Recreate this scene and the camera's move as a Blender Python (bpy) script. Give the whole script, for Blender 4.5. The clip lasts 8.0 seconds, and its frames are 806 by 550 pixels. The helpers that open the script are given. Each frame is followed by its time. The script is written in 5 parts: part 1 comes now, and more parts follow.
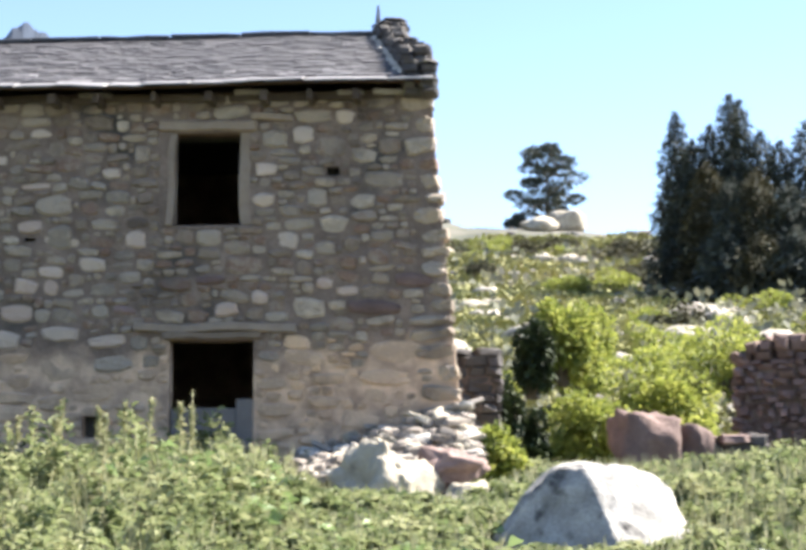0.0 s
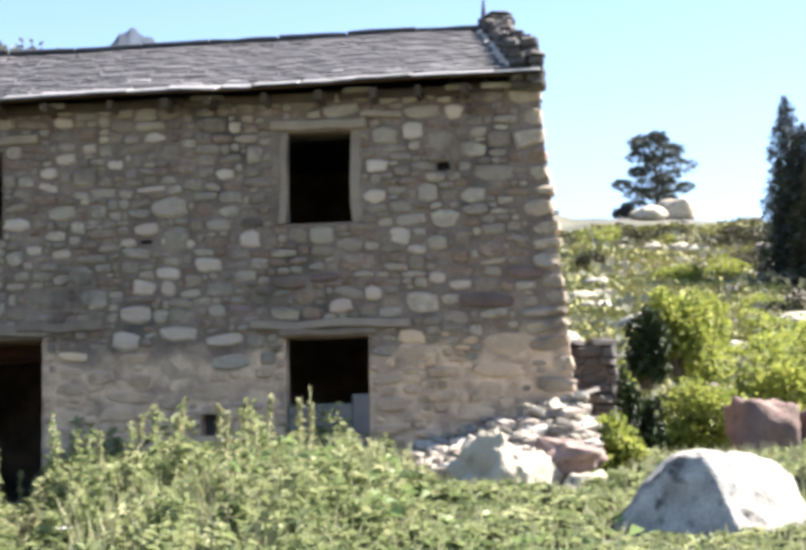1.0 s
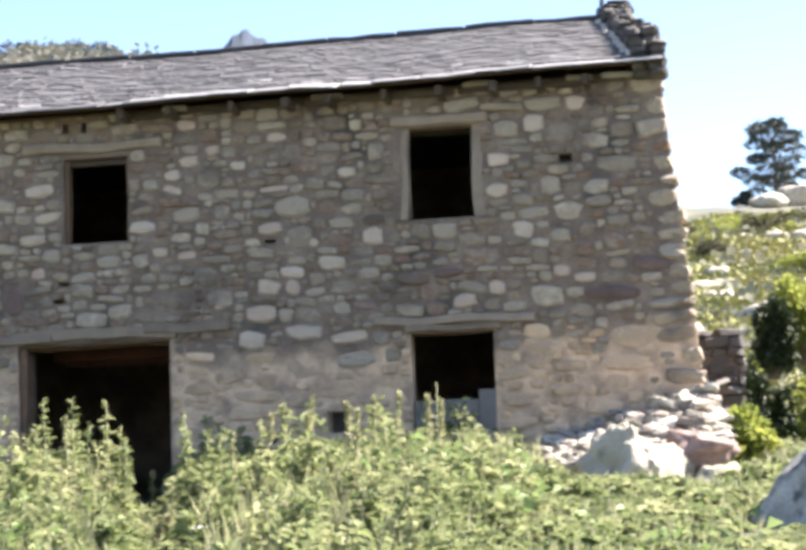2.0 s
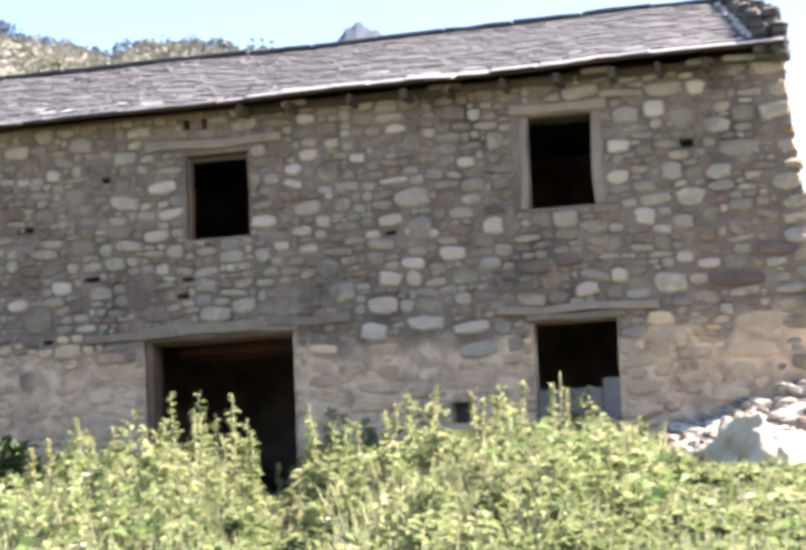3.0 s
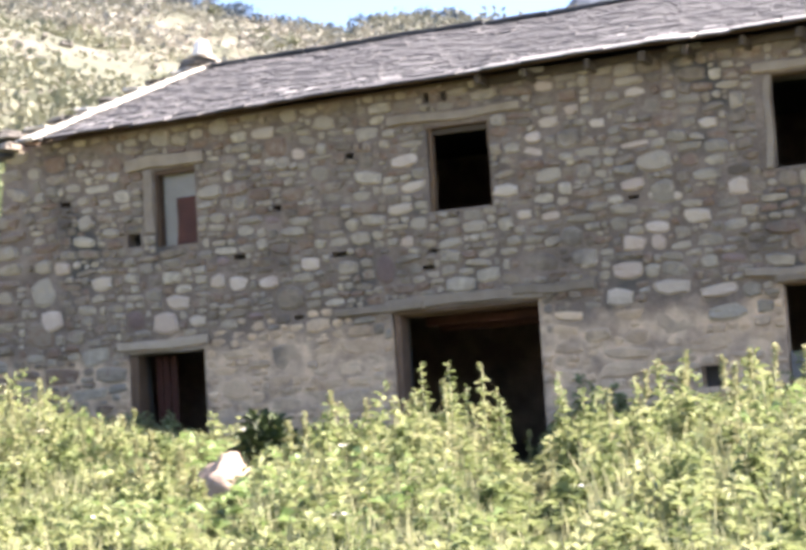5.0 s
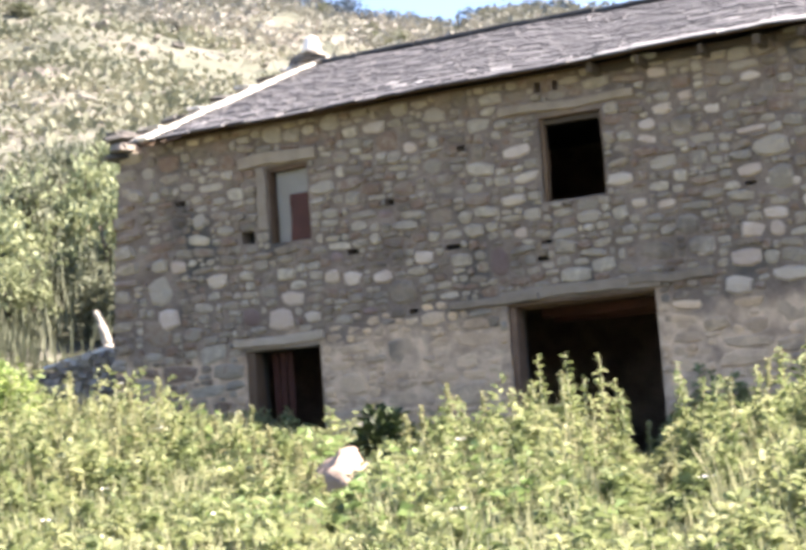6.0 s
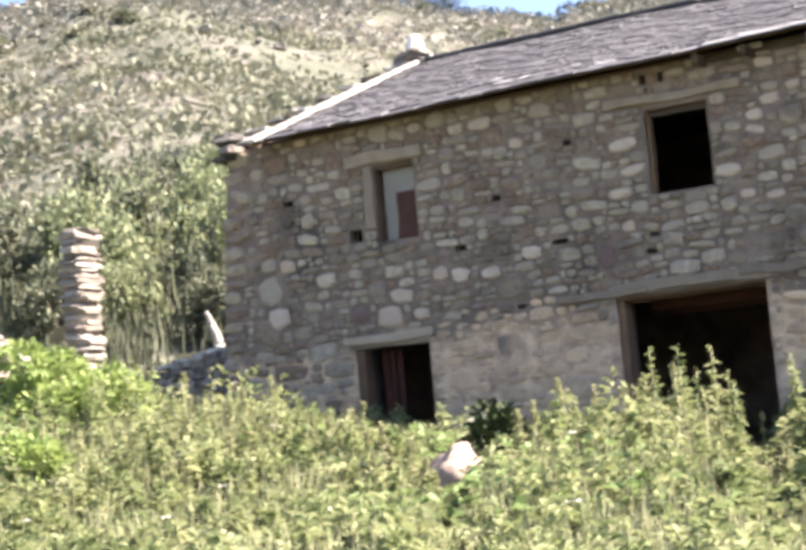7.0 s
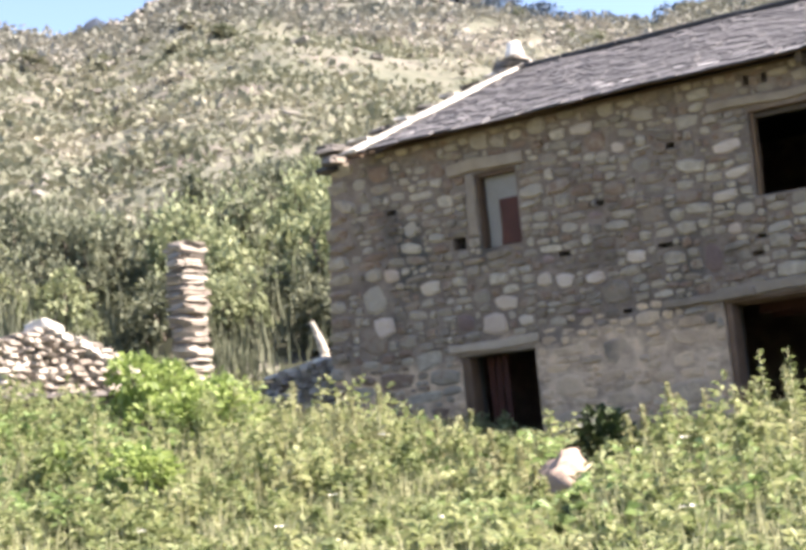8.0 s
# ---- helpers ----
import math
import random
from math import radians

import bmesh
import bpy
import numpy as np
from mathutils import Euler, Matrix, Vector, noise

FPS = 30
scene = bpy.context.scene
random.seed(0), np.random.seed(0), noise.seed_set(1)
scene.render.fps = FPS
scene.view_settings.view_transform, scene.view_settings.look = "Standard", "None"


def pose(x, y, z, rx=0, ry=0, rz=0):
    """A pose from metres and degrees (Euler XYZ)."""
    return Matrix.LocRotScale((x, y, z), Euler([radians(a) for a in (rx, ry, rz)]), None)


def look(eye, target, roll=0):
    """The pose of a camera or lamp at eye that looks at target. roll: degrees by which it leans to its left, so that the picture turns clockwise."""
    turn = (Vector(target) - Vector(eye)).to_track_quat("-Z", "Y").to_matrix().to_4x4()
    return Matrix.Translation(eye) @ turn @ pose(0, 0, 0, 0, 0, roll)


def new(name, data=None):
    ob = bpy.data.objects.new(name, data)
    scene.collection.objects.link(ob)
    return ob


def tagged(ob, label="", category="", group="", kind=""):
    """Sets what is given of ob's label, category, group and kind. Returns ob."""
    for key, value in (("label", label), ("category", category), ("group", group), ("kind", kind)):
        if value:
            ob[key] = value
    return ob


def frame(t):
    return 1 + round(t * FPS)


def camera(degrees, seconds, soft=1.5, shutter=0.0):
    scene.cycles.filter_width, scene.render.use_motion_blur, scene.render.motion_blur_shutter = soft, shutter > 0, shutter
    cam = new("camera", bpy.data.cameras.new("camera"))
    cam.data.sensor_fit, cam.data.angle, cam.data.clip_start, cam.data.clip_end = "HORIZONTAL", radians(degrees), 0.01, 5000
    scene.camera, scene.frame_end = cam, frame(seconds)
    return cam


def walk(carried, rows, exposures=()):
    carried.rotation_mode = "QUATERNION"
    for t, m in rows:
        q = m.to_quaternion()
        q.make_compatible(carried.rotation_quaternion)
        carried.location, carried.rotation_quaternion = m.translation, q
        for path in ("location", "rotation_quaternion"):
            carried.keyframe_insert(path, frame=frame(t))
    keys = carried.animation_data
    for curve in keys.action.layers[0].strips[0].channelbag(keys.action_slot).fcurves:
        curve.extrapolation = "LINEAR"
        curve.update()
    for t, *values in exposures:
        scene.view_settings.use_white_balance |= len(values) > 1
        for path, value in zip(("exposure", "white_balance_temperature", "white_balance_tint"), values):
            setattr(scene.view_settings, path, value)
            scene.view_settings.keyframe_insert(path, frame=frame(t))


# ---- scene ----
cam = camera(27.0, 8.0, soft=4.1, shutter=0.4)
PATH = [
    (0, (-0.249, -19.651, 0.94), (-0.354, -17.668, 1.174), -0.2),
    (0.5, (-0.284, -19.656, 0.941), (-0.448, -17.676, 1.172), -0.7),
    (1, (-0.286, -19.756, 0.921), (-0.52, -17.783, 1.15), -1.2),
    (1.5, (-0.336, -19.726, 0.926), (-0.639, -17.762, 1.154), -1.6),
    (3, (-0.436, -19.695, 0.941), (-0.943, -17.774, 1.161), -2.5),
    (3.5, (-0.444, -19.739, 0.927), (-1.022, -17.836, 1.141), -2.6),
    (4, (-0.42, -19.79, 0.932), (-1.069, -17.91, 1.138), -2.9),
    (4.5, (-0.433, -19.8, 0.957), (-1.148, -17.943, 1.156), -3.2),
    (6, (-0.514, -19.678, 0.957), (-1.416, -17.904, 1.154), -4.3),
    (6.5, (-0.506, -19.713, 0.944), (-1.464, -17.969, 1.144), -4.7),
    (7, (-0.521, -19.78, 0.939), (-1.531, -18.066, 1.143), -5.0),
    (7.5, (-0.533, -19.809, 0.936), (-1.595, -18.128, 1.148), -5.3),
    (8, (-0.552, -19.834, 0.942), (-1.661, -18.184, 1.166), -5.7),
]
walk(cam, [(t, look(eye, target, roll)) for t, eye, target, roll in PATH], exposures=((0.0, 2.04, 6500, 12), (1.5, 2.22, 6650, 12.5), (3.2, 2.62, 6850, 17), (5.2, 2.66, 6930, 17.5), (8.0, 2.28, 6930, 17.5)))

# ---- light ----
SUN = Vector((0.60, 0.30, 0.74)).normalized()
world = bpy.data.worlds.new("sky_world")
scene.world = world
world.use_nodes = True
wn = world.node_tree
sky = wn.nodes.new("ShaderNodeTexSky")
sky.sky_type = "NISHITA"
sky.sun_disc = False
sky.sun_elevation = math.asin(SUN.z)
sky.sun_rotation = math.atan2(SUN.x, SUN.y)
sky.altitude = 2600
sky.dust_density = 0.25
wn.links.new(sky.outputs[0], wn.nodes["Background"].inputs[0])
wn.nodes["Background"].inputs[1].default_value = 0.08
sun_data = bpy.data.lights.new("sun", "SUN")
sun_data.energy = 5.0
sun_data.angle = radians(0.53)
sun_data.color = (1.0, 0.95, 0.86)
sun = new("sun", sun_data)
sun.matrix_world = look(SUN * 50, (0, 0, 0))


# ---- materials ----
def material(name, colours, scale=3.0, rough=0.9, bump=0.4, grain=40.0, vary="none", spread=0.35, stain=None, metal=0.0, translucent=0.0, sharp=0.0):
    """A rough natural surface: a ramp of colours picked by noise and by each piece's random number, with stains and relief."""
    m = bpy.data.materials.new(name)
    m.use_nodes = True
    nt = m.node_tree
    b = nt.nodes["Principled BSDF"]
    b.inputs["Roughness"].default_value = rough
    b.inputs["Metallic"].default_value = metal
    co = nt.nodes.new("ShaderNodeTexCoord")
    big = nt.nodes.new("ShaderNodeTexNoise")
    big.inputs["Scale"].default_value = scale
    big.inputs["Detail"].default_value = 6
    fine = nt.nodes.new("ShaderNodeTexNoise")
    fine.inputs["Scale"].default_value = grain
    fine.inputs["Detail"].default_value = 4
    where = nt.nodes.new("ShaderNodeNewGeometry")
    for n in (big, fine):
        nt.links.new(where.outputs["Position"], n.inputs["Vector"])
    mixed = nt.nodes.new("ShaderNodeMath")
    mixed.operation = "MULTIPLY_ADD"
    nt.links.new(fine.outputs["Fac"], mixed.inputs[0])
    mixed.inputs[1].default_value = 0.5
    nt.links.new(big.outputs["Fac"], mixed.inputs[2])
    spreadn = nt.nodes.new("ShaderNodeMapRange")
    spreadn.inputs["From Min"].default_value = 0.45 + 0.2 * sharp
    spreadn.inputs["From Max"].default_value = 1.05 - 0.2 * sharp
    nt.links.new(mixed.outputs[0], spreadn.inputs["Value"])
    fac = spreadn.outputs[0]
    if vary != "none":
        pick = nt.nodes.new("ShaderNodeMix")
        pick.inputs["Factor"].default_value = spread
        if vary == "island":
            nt.links.new(where.outputs["Random Per Island"], pick.inputs["A"])
        else:
            info = nt.nodes.new("ShaderNodeObjectInfo")
            nt.links.new(info.outputs["Random"], pick.inputs["A"])
        nt.links.new(fac, pick.inputs["B"])
        fac = pick.outputs["Result"]
    ramp = nt.nodes.new("ShaderNodeValToRGB")
    el = ramp.color_ramp.elements
    while len(el) < len(colours):
        el.new(0.5)
    for k, c in enumerate(colours):
        el[k].position = k / (len(colours) - 1)
        el[k].color = (*c, 1)
    nt.links.new(fac, ramp.inputs[0])
    out = ramp.outputs[0]
    if stain:
        spots = nt.nodes.new("ShaderNodeTexNoise")
        spots.inputs["Scale"].default_value = stain[1]
        spots.inputs["Detail"].default_value = 5
        nt.links.new(where.outputs["Position"], spots.inputs["Vector"])
        cut = nt.nodes.new("ShaderNodeMapRange")
        cut.inputs["From Min"].default_value = stain[2]
        cut.inputs["From Max"].default_value = stain[2] + 0.12
        nt.links.new(spots.outputs["Fac"], cut.inputs["Value"])
        over = nt.nodes.new("ShaderNodeMix")
        over.data_type = "RGBA"
        nt.links.new(cut.outputs[0], over.inputs["Factor"])
        nt.links.new(out, over.inputs[6])
        over.inputs[7].default_value = (*stain[0], 1)
        out = over.outputs[2]
    nt.links.new(out, b.inputs["Base Color"])
    if bump:
        bm = nt.nodes.new("ShaderNodeBump")
        bm.inputs["Strength"].default_value = bump
        bm.inputs["Distance"].default_value = 0.03
        nt.links.new(mixed.outputs[0], bm.inputs["Height"])
        nt.links.new(bm.outputs[0], b.inputs["Normal"])
    if translucent:
        thin = nt.nodes.new("ShaderNodeBsdfTranslucent")
        nt.links.new(out, thin.inputs["Color"])
        both = nt.nodes.new("ShaderNodeMixShader")
        both.inputs[0].default_value = translucent
        nt.links.new(b.outputs[0], both.inputs[1])
        nt.links.new(thin.outputs[0], both.inputs[2])
        nt.links.new(both.outputs[0], nt.nodes["Material Output"].inputs["Surface"])
    return m


STONES = [(0.099, 0.072, 0.053), (0.198, 0.152, 0.114), (0.267, 0.206, 0.152), (0.208, 0.125, 0.087), (0.316, 0.25, 0.188), (0.247, 0.202, 0.156), (0.396, 0.315, 0.236), (0.336, 0.276, 0.213), (0.475, 0.385, 0.29), (0.593, 0.49, 0.371)]
LOW_STONES = [(0.279, 0.192, 0.127), (0.481, 0.334, 0.22), (0.671, 0.472, 0.307), (0.403, 0.29, 0.199), (0.806, 0.581, 0.386)]
m_stone = material("rubble_stone", STONES, 9, 0.92, 0.8, 45, "object", 0.25, ((0.10, 0.075, 0.06), 0.8, 0.57))
m_stones = material("rubble_stone_joined", STONES, 9, 0.92, 0.8, 45, "island", 0.25, ((0.10, 0.075, 0.06), 0.8, 0.57))
m_low = material("lime_washed_stone", LOW_STONES, 3, 0.93, 0.6, 30, "object", 0.35, ((0.21, 0.16, 0.12), 1.6, 0.58))
m_lows = material("lime_washed_stone_joined", LOW_STONES, 3, 0.93, 0.6, 30, "island", 0.35, ((0.21, 0.16, 0.12), 1.6, 0.58))
m_palestone = material("pale_face_stone", [(0.40, 0.315, 0.248), (0.53, 0.425, 0.335), (0.45, 0.335, 0.26), (0.64, 0.52, 0.42)], 5, 0.92, 0.5, 45, "object", 0.3)
m_cream = material("cream_granite", [(0.27, 0.235, 0.175), (0.40, 0.355, 0.275), (0.48, 0.43, 0.345)], 4, 0.9, 0.8, 30, stain=((0.20, 0.18, 0.145), 3.5, 0.57))
m_mortar = material("earth_mortar", [(0.115, 0.083, 0.063), (0.2, 0.147, 0.114), (0.31, 0.236, 0.183)], 3, 0.96, 0.8, 30, stain=((0.075, 0.065, 0.056), 0.9, 0.56))


def smeared(name):
    """Earth mortar, with lime mortar smeared in ragged patches over the foot of the wall."""
    m = m_mortar.copy()
    m.name = name
    nt = m.node_tree
    b = nt.nodes["Principled BSDF"]
    earth = b.inputs["Base Color"].links[0].from_socket
    where = nt.nodes.new("ShaderNodeNewGeometry")
    ragged = nt.nodes.new("ShaderNodeTexNoise")
    ragged.inputs["Scale"].default_value = 1.1
    ragged.inputs["Detail"].default_value = 7
    ragged.inputs["Roughness"].default_value = 0.62
    nt.links.new(where.outputs["Position"], ragged.inputs["Vector"])
    xyz = nt.nodes.new("ShaderNodeSeparateXYZ")
    nt.links.new(where.outputs["Position"], xyz.inputs[0])
    up = nt.nodes.new("ShaderNodeMath")
    up.operation = "MULTIPLY_ADD"
    nt.links.new(ragged.outputs["Fac"], up.inputs[0])
    up.inputs[1].default_value = 1.5
    nt.links.new(xyz.outputs["Z"], up.inputs[2])
    edge = nt.nodes.new("ShaderNodeMapRange")
    edge.inputs["From Min"].default_value = 3.28
    edge.inputs["From Max"].default_value = 2.98
    nt.links.new(up.outputs[0], edge.inputs["Value"])
    lime = nt.nodes.new("ShaderNodeValToRGB")
    el = lime.color_ramp.elements
    el[0].color, el[1].color = (0.29, 0.2, 0.142, 1), (0.72, 0.51, 0.345, 1)
    el[0].position, el[1].position = 0.32, 0.66
    patch = nt.nodes.new("ShaderNodeTexNoise")
    patch.inputs["Scale"].default_value = 4.0
    patch.inputs["Detail"].default_value = 6
    nt.links.new(where.outputs["Position"], patch.inputs["Vector"])
    nt.links.new(patch.outputs["Fac"], lime.inputs[0])
    mix = nt.nodes.new("ShaderNodeMix")
    mix.data_type = "RGBA"
    nt.links.new(edge.outputs[0], mix.inputs["Factor"])
    nt.links.new(earth, mix.inputs[6])
    nt.links.new(lime.outputs[0], mix.inputs[7])
    nt.links.new(mix.outputs[2], b.inputs["Base Color"])
    return m


m_smear = smeared("smeared_mortar")
m_slate = material("slate", [(0.04, 0.038, 0.041), (0.062, 0.058, 0.062), (0.085, 0.08, 0.084), (0.125, 0.118, 0.12)], 4, 0.75, 0.4, 50, "object", 0.45)
m_slates = material("slate_joined", [(0.04, 0.038, 0.041), (0.062, 0.058, 0.062), (0.085, 0.08, 0.084), (0.125, 0.118, 0.12)], 4, 0.75, 0.4, 50, "island", 0.45)
m_ridge = material("dark_ridge_slate", [(0.025, 0.025, 0.028), (0.05, 0.05, 0.055)], 4, 0.75, 0.4, 50)
m_eave = material("pale_slate", [(0.17, 0.162, 0.165), (0.26, 0.25, 0.25)], 4, 0.75, 0.4, 50, "object", 0.45)
m_wood = material("weathered_wood", [(0.15, 0.112, 0.08), (0.25, 0.19, 0.14), (0.34, 0.265, 0.2)], 6, 0.85, 0.6, 60, "object", 0.5)
m_lintel = material("bleached_lintel", [(0.22, 0.165, 0.118), (0.35, 0.268, 0.196), (0.46, 0.36, 0.272)], 6, 0.85, 0.6, 60, "object", 0.5)
m_brown = material("brown_wood", [(0.07, 0.038, 0.022), (0.12, 0.07, 0.04), (0.19, 0.115, 0.065)], 5, 0.85, 0.5, 60, "object", 0.5)
m_rafter = material("old_rafter", [(0.06, 0.042, 0.03), (0.11, 0.08, 0.058)], 5, 0.9, 0.5, 60, "object", 0.5)
m_red = material("red_board", [(0.0512, 0.0162, 0.0108), (0.096, 0.0297, 0.0189)], 4, 0.8, 0.4, 50)
m_pale = material("pale_board", [(0.225, 0.196, 0.169), (0.323, 0.289, 0.255)], 3, 0.85, 0.3, 50)
m_block = material("grey_block", [(0.14, 0.122, 0.108), (0.215, 0.19, 0.168)], 4, 0.95, 0.4, 50)
# Interior plaster is coloured dark to add shade inside openings and holes.
m_dark = material("inner_plaster_shade", [(0.05, 0.045, 0.04), (0.09, 0.08, 0.07)], 3, 0.95, 0.4, 30)
m_white = material("limewash", [(0.62, 0.58, 0.52), (0.78, 0.74, 0.68)], 4, 0.9, 0.3, 40)
m_granite = material("granite", [(0.25, 0.22, 0.185), (0.38, 0.34, 0.285), (0.48, 0.43, 0.365)], 4, 0.9, 0.6, 35, stain=((0.15, 0.145, 0.14), 3.0, 0.56))
m_greyrock = material("lichen_granite", [(0.17, 0.16, 0.145), (0.32, 0.305, 0.28), (0.52, 0.495, 0.455)], 4, 0.9, 0.8, 30, stain=((0.075, 0.07, 0.064), 5.0, 0.57))
m_rust = material("rusty_schist", [(0.07, 0.048, 0.042), (0.17, 0.112, 0.096), (0.33, 0.235, 0.205)], 4, 0.9, 0.7, 30, "object", 0.5)
m_pink = material("pinkish_stone", [(0.28, 0.205, 0.165), (0.39, 0.295, 0.24)], 5, 0.9, 0.5, 40)
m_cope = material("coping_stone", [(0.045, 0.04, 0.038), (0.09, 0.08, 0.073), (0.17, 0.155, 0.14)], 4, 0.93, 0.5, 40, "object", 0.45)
m_hillrock = material("weathered_hill_rock", [(0.10, 0.09, 0.08), (0.17, 0.155, 0.135), (0.27, 0.25, 0.22)], 0.6, 0.93, 0.5, 5, "island", 0.5)
m_dry = material("drystone", [(0.12, 0.095, 0.08), (0.21, 0.18, 0.15), (0.32, 0.28, 0.24), (0.45, 0.41, 0.36)], 4, 0.93, 0.5, 40, "object", 0.45)
m_ground = material("meadow", [(0.062, 0.067, 0.047), (0.09, 0.094, 0.066), (0.116, 0.112, 0.084), (0.144, 0.129, 0.108)], 0.35, 0.97, 0.9, 1.1, sharp=0.3, stain=((0.138, 0.117, 0.102), 0.11, 0.57))
# The blue of this rock is distance haze put into its colour.
m_mount = material("hazed_mountain_rock", [(0.009, 0.018, 0.036), (0.016, 0.028, 0.05), (0.026, 0.04, 0.064)], 0.02, 0.95, 0.3, 0.3)
m_weed = material("weed_leaf", [(0.063, 0.088, 0.034), (0.136, 0.173, 0.071), (0.232, 0.267, 0.12), (0.328, 0.345, 0.179), (0.433, 0.428, 0.269)], 1.5, 0.8, 0, 5, "island", 0.66, translucent=0.42, sharp=0.5)
m_straw = material("dry_grass", [(0.20, 0.21, 0.11), (0.33, 0.33, 0.185), (0.50, 0.47, 0.30)], 1.2, 0.85, 0, 9, "island", 0.5, translucent=0.3)
m_leaf = material("bush_leaf", [(0.109, 0.144, 0.0309), (0.269, 0.306, 0.0644), (0.461, 0.461, 0.123)], 0.9, 0.65, 0, 9, "island", 0.4, translucent=0.45)
m_leafgreen = material("green_leaf", [(0.102, 0.15, 0.041), (0.24, 0.318, 0.098), (0.42, 0.492, 0.184)], 0.9, 0.65, 0, 9, "island", 0.4, translucent=0.4)
# Near-black leaves: the elder's own colour, and shade painted as foliage elsewhere.
m_leafdark_shade = material("dark_leaf_and_shade", [(0.012, 0.022, 0.008), (0.03, 0.048, 0.015), (0.08, 0.11, 0.035)], 0.9, 0.65, 0, 9, "island", 0.4, translucent=0.05)
m_needle = material("conifer_needle", [(0.035, 0.048, 0.0432), (0.0688, 0.084, 0.0696), (0.125, 0.126, 0.09)], 0.5, 0.8, 0, 5, "island", 0.4)
m_scrub = material("scrub_leaf", [(0.09, 0.1, 0.073), (0.15, 0.158, 0.108), (0.213, 0.21, 0.15), (0.278, 0.258, 0.207)], 0.09, 0.9, 0, 0.5, "island", 0.8, translucent=0.2, sharp=0.6)
# Greyer copy of the scrub colour, with distance haze painted in.
m_hazescrub = material("hazed_high_scrub", [(0.104, 0.114, 0.1), (0.166, 0.169, 0.143), (0.237, 0.229, 0.195), (0.305, 0.283, 0.251)], 0.07, 0.9, 0, 0.4, "island", 0.8, translucent=0.2, sharp=0.6)
m_sage = material("grey_green_leaf", [(0.145, 0.176, 0.092), (0.255, 0.284, 0.158), (0.38, 0.39, 0.24)], 0.3, 0.8, 0, 4, "island", 0.4, translucent=0.3)
m_olive = material("olive_needle", [(0.042, 0.0455, 0.026), (0.091, 0.0845, 0.0455), (0.154, 0.13, 0.0715)], 0.5, 0.8, 0, 5, "island", 0.4)
m_meadow = material("meadow_blade", [(0.201, 0.209, 0.074), (0.319, 0.311, 0.122), (0.472, 0.424, 0.191)], 0.15, 0.9, 0, 2, "island", 0.75)
m_dock = material("dock_leaf", [(0.11, 0.175, 0.06), (0.20, 0.28, 0.105), (0.29, 0.37, 0.155)], 0.8, 0.55, 0, 9, "island", 0.4, translucent=0.35)
m_petal = material("white_petal", [(0.62, 0.60, 0.54), (0.75, 0.73, 0.68)], 2, 0.8, 0, 9, "island", 0.4)
# Leaves tinted blue-grey: distance haze is mixed into their colour.
m_haze = material("hazed_skyline_leaf", [(0.075, 0.1, 0.135), (0.125, 0.16, 0.2)], 0.3, 0.9, 0, 2, "island", 0.4)
m_drybush = material("dry_brush", [(0.08, 0.092, 0.058), (0.142, 0.154, 0.1), (0.225, 0.23, 0.16)], 0.3, 0.85, 0, 4, "island", 0.5, translucent=0.3)
m_post = material("old_post", [(0.129, 0.076, 0.0468), (0.202, 0.122, 0.0765)], 6, 0.9, 0.5, 50)
m_bark = material("bark", [(0.07, 0.055, 0.04), (0.14, 0.115, 0.09)], 6, 0.95, 0.8, 30)
m_deadwood = material("bleached_wood", [(0.26, 0.235, 0.2), (0.46, 0.42, 0.37)], 6, 0.9, 0.5, 30)
# Pale stone; on the verge its brightness stands for sunlight.
m_verge = material("sunlit_pale_stone", [(0.42, 0.39, 0.34), (0.58, 0.54, 0.48)], 4, 0.9, 0.4, 40, "object", 0.5)


# ---- helpers of the place ----
def mesh_from(name, verts, faces, mat, smooth=False):
    me = bpy.data.meshes.new(name)
    me.from_pydata([tuple(v) for v in verts], [], [tuple(f) for f in faces])
    me.materials.append(mat)
    if smooth:
        me.shade_smooth()
    me.update()
    return me


def part(name, me, parent, label=""):
    ob = new(name, me)
    if parent:
        ob.parent = parent
    return tagged(ob, label)


def box_mesh(name, x0, x1, y0, y1, z0, z1, mat, bevel=0.015, wobble=0.0, cuts=0, seed=1):
    """A bevelled block, cut along its length and bent a little when worn."""
    bm = bmesh.new()
    bmesh.ops.create_cube(bm, size=1)
    if cuts:
        long = max(range(3), key=lambda a: (x1 - x0, y1 - y0, z1 - z0)[a])
        edges = [e for e in bm.edges if abs((e.verts[0].co - e.verts[1].co)[long]) > 0.5]
        bmesh.ops.subdivide_edges(bm, edges=edges, cuts=cuts)
    for v in bm.verts:
        v.co = Vector(((x0 + x1) / 2 + v.co.x * (x1 - x0), (y0 + y1) / 2 + v.co.y * (y1 - y0), (z0 + z1) / 2 + v.co.z * (z1 - z0)))
    if bevel:
        bmesh.ops.bevel(bm, geom=list(bm.edges), offset=bevel, segments=1, affect="EDGES")
    if wobble:
        for v in bm.verts:
            v.co += wobble * noise.noise_vector(v.co * 2.3 + Vector((seed * 7.1, 0, 0)))
    me = bpy.data.meshes.new(name)
    bm.to_mesh(me)
    bm.free()
    me.materials.append(mat)
    return me


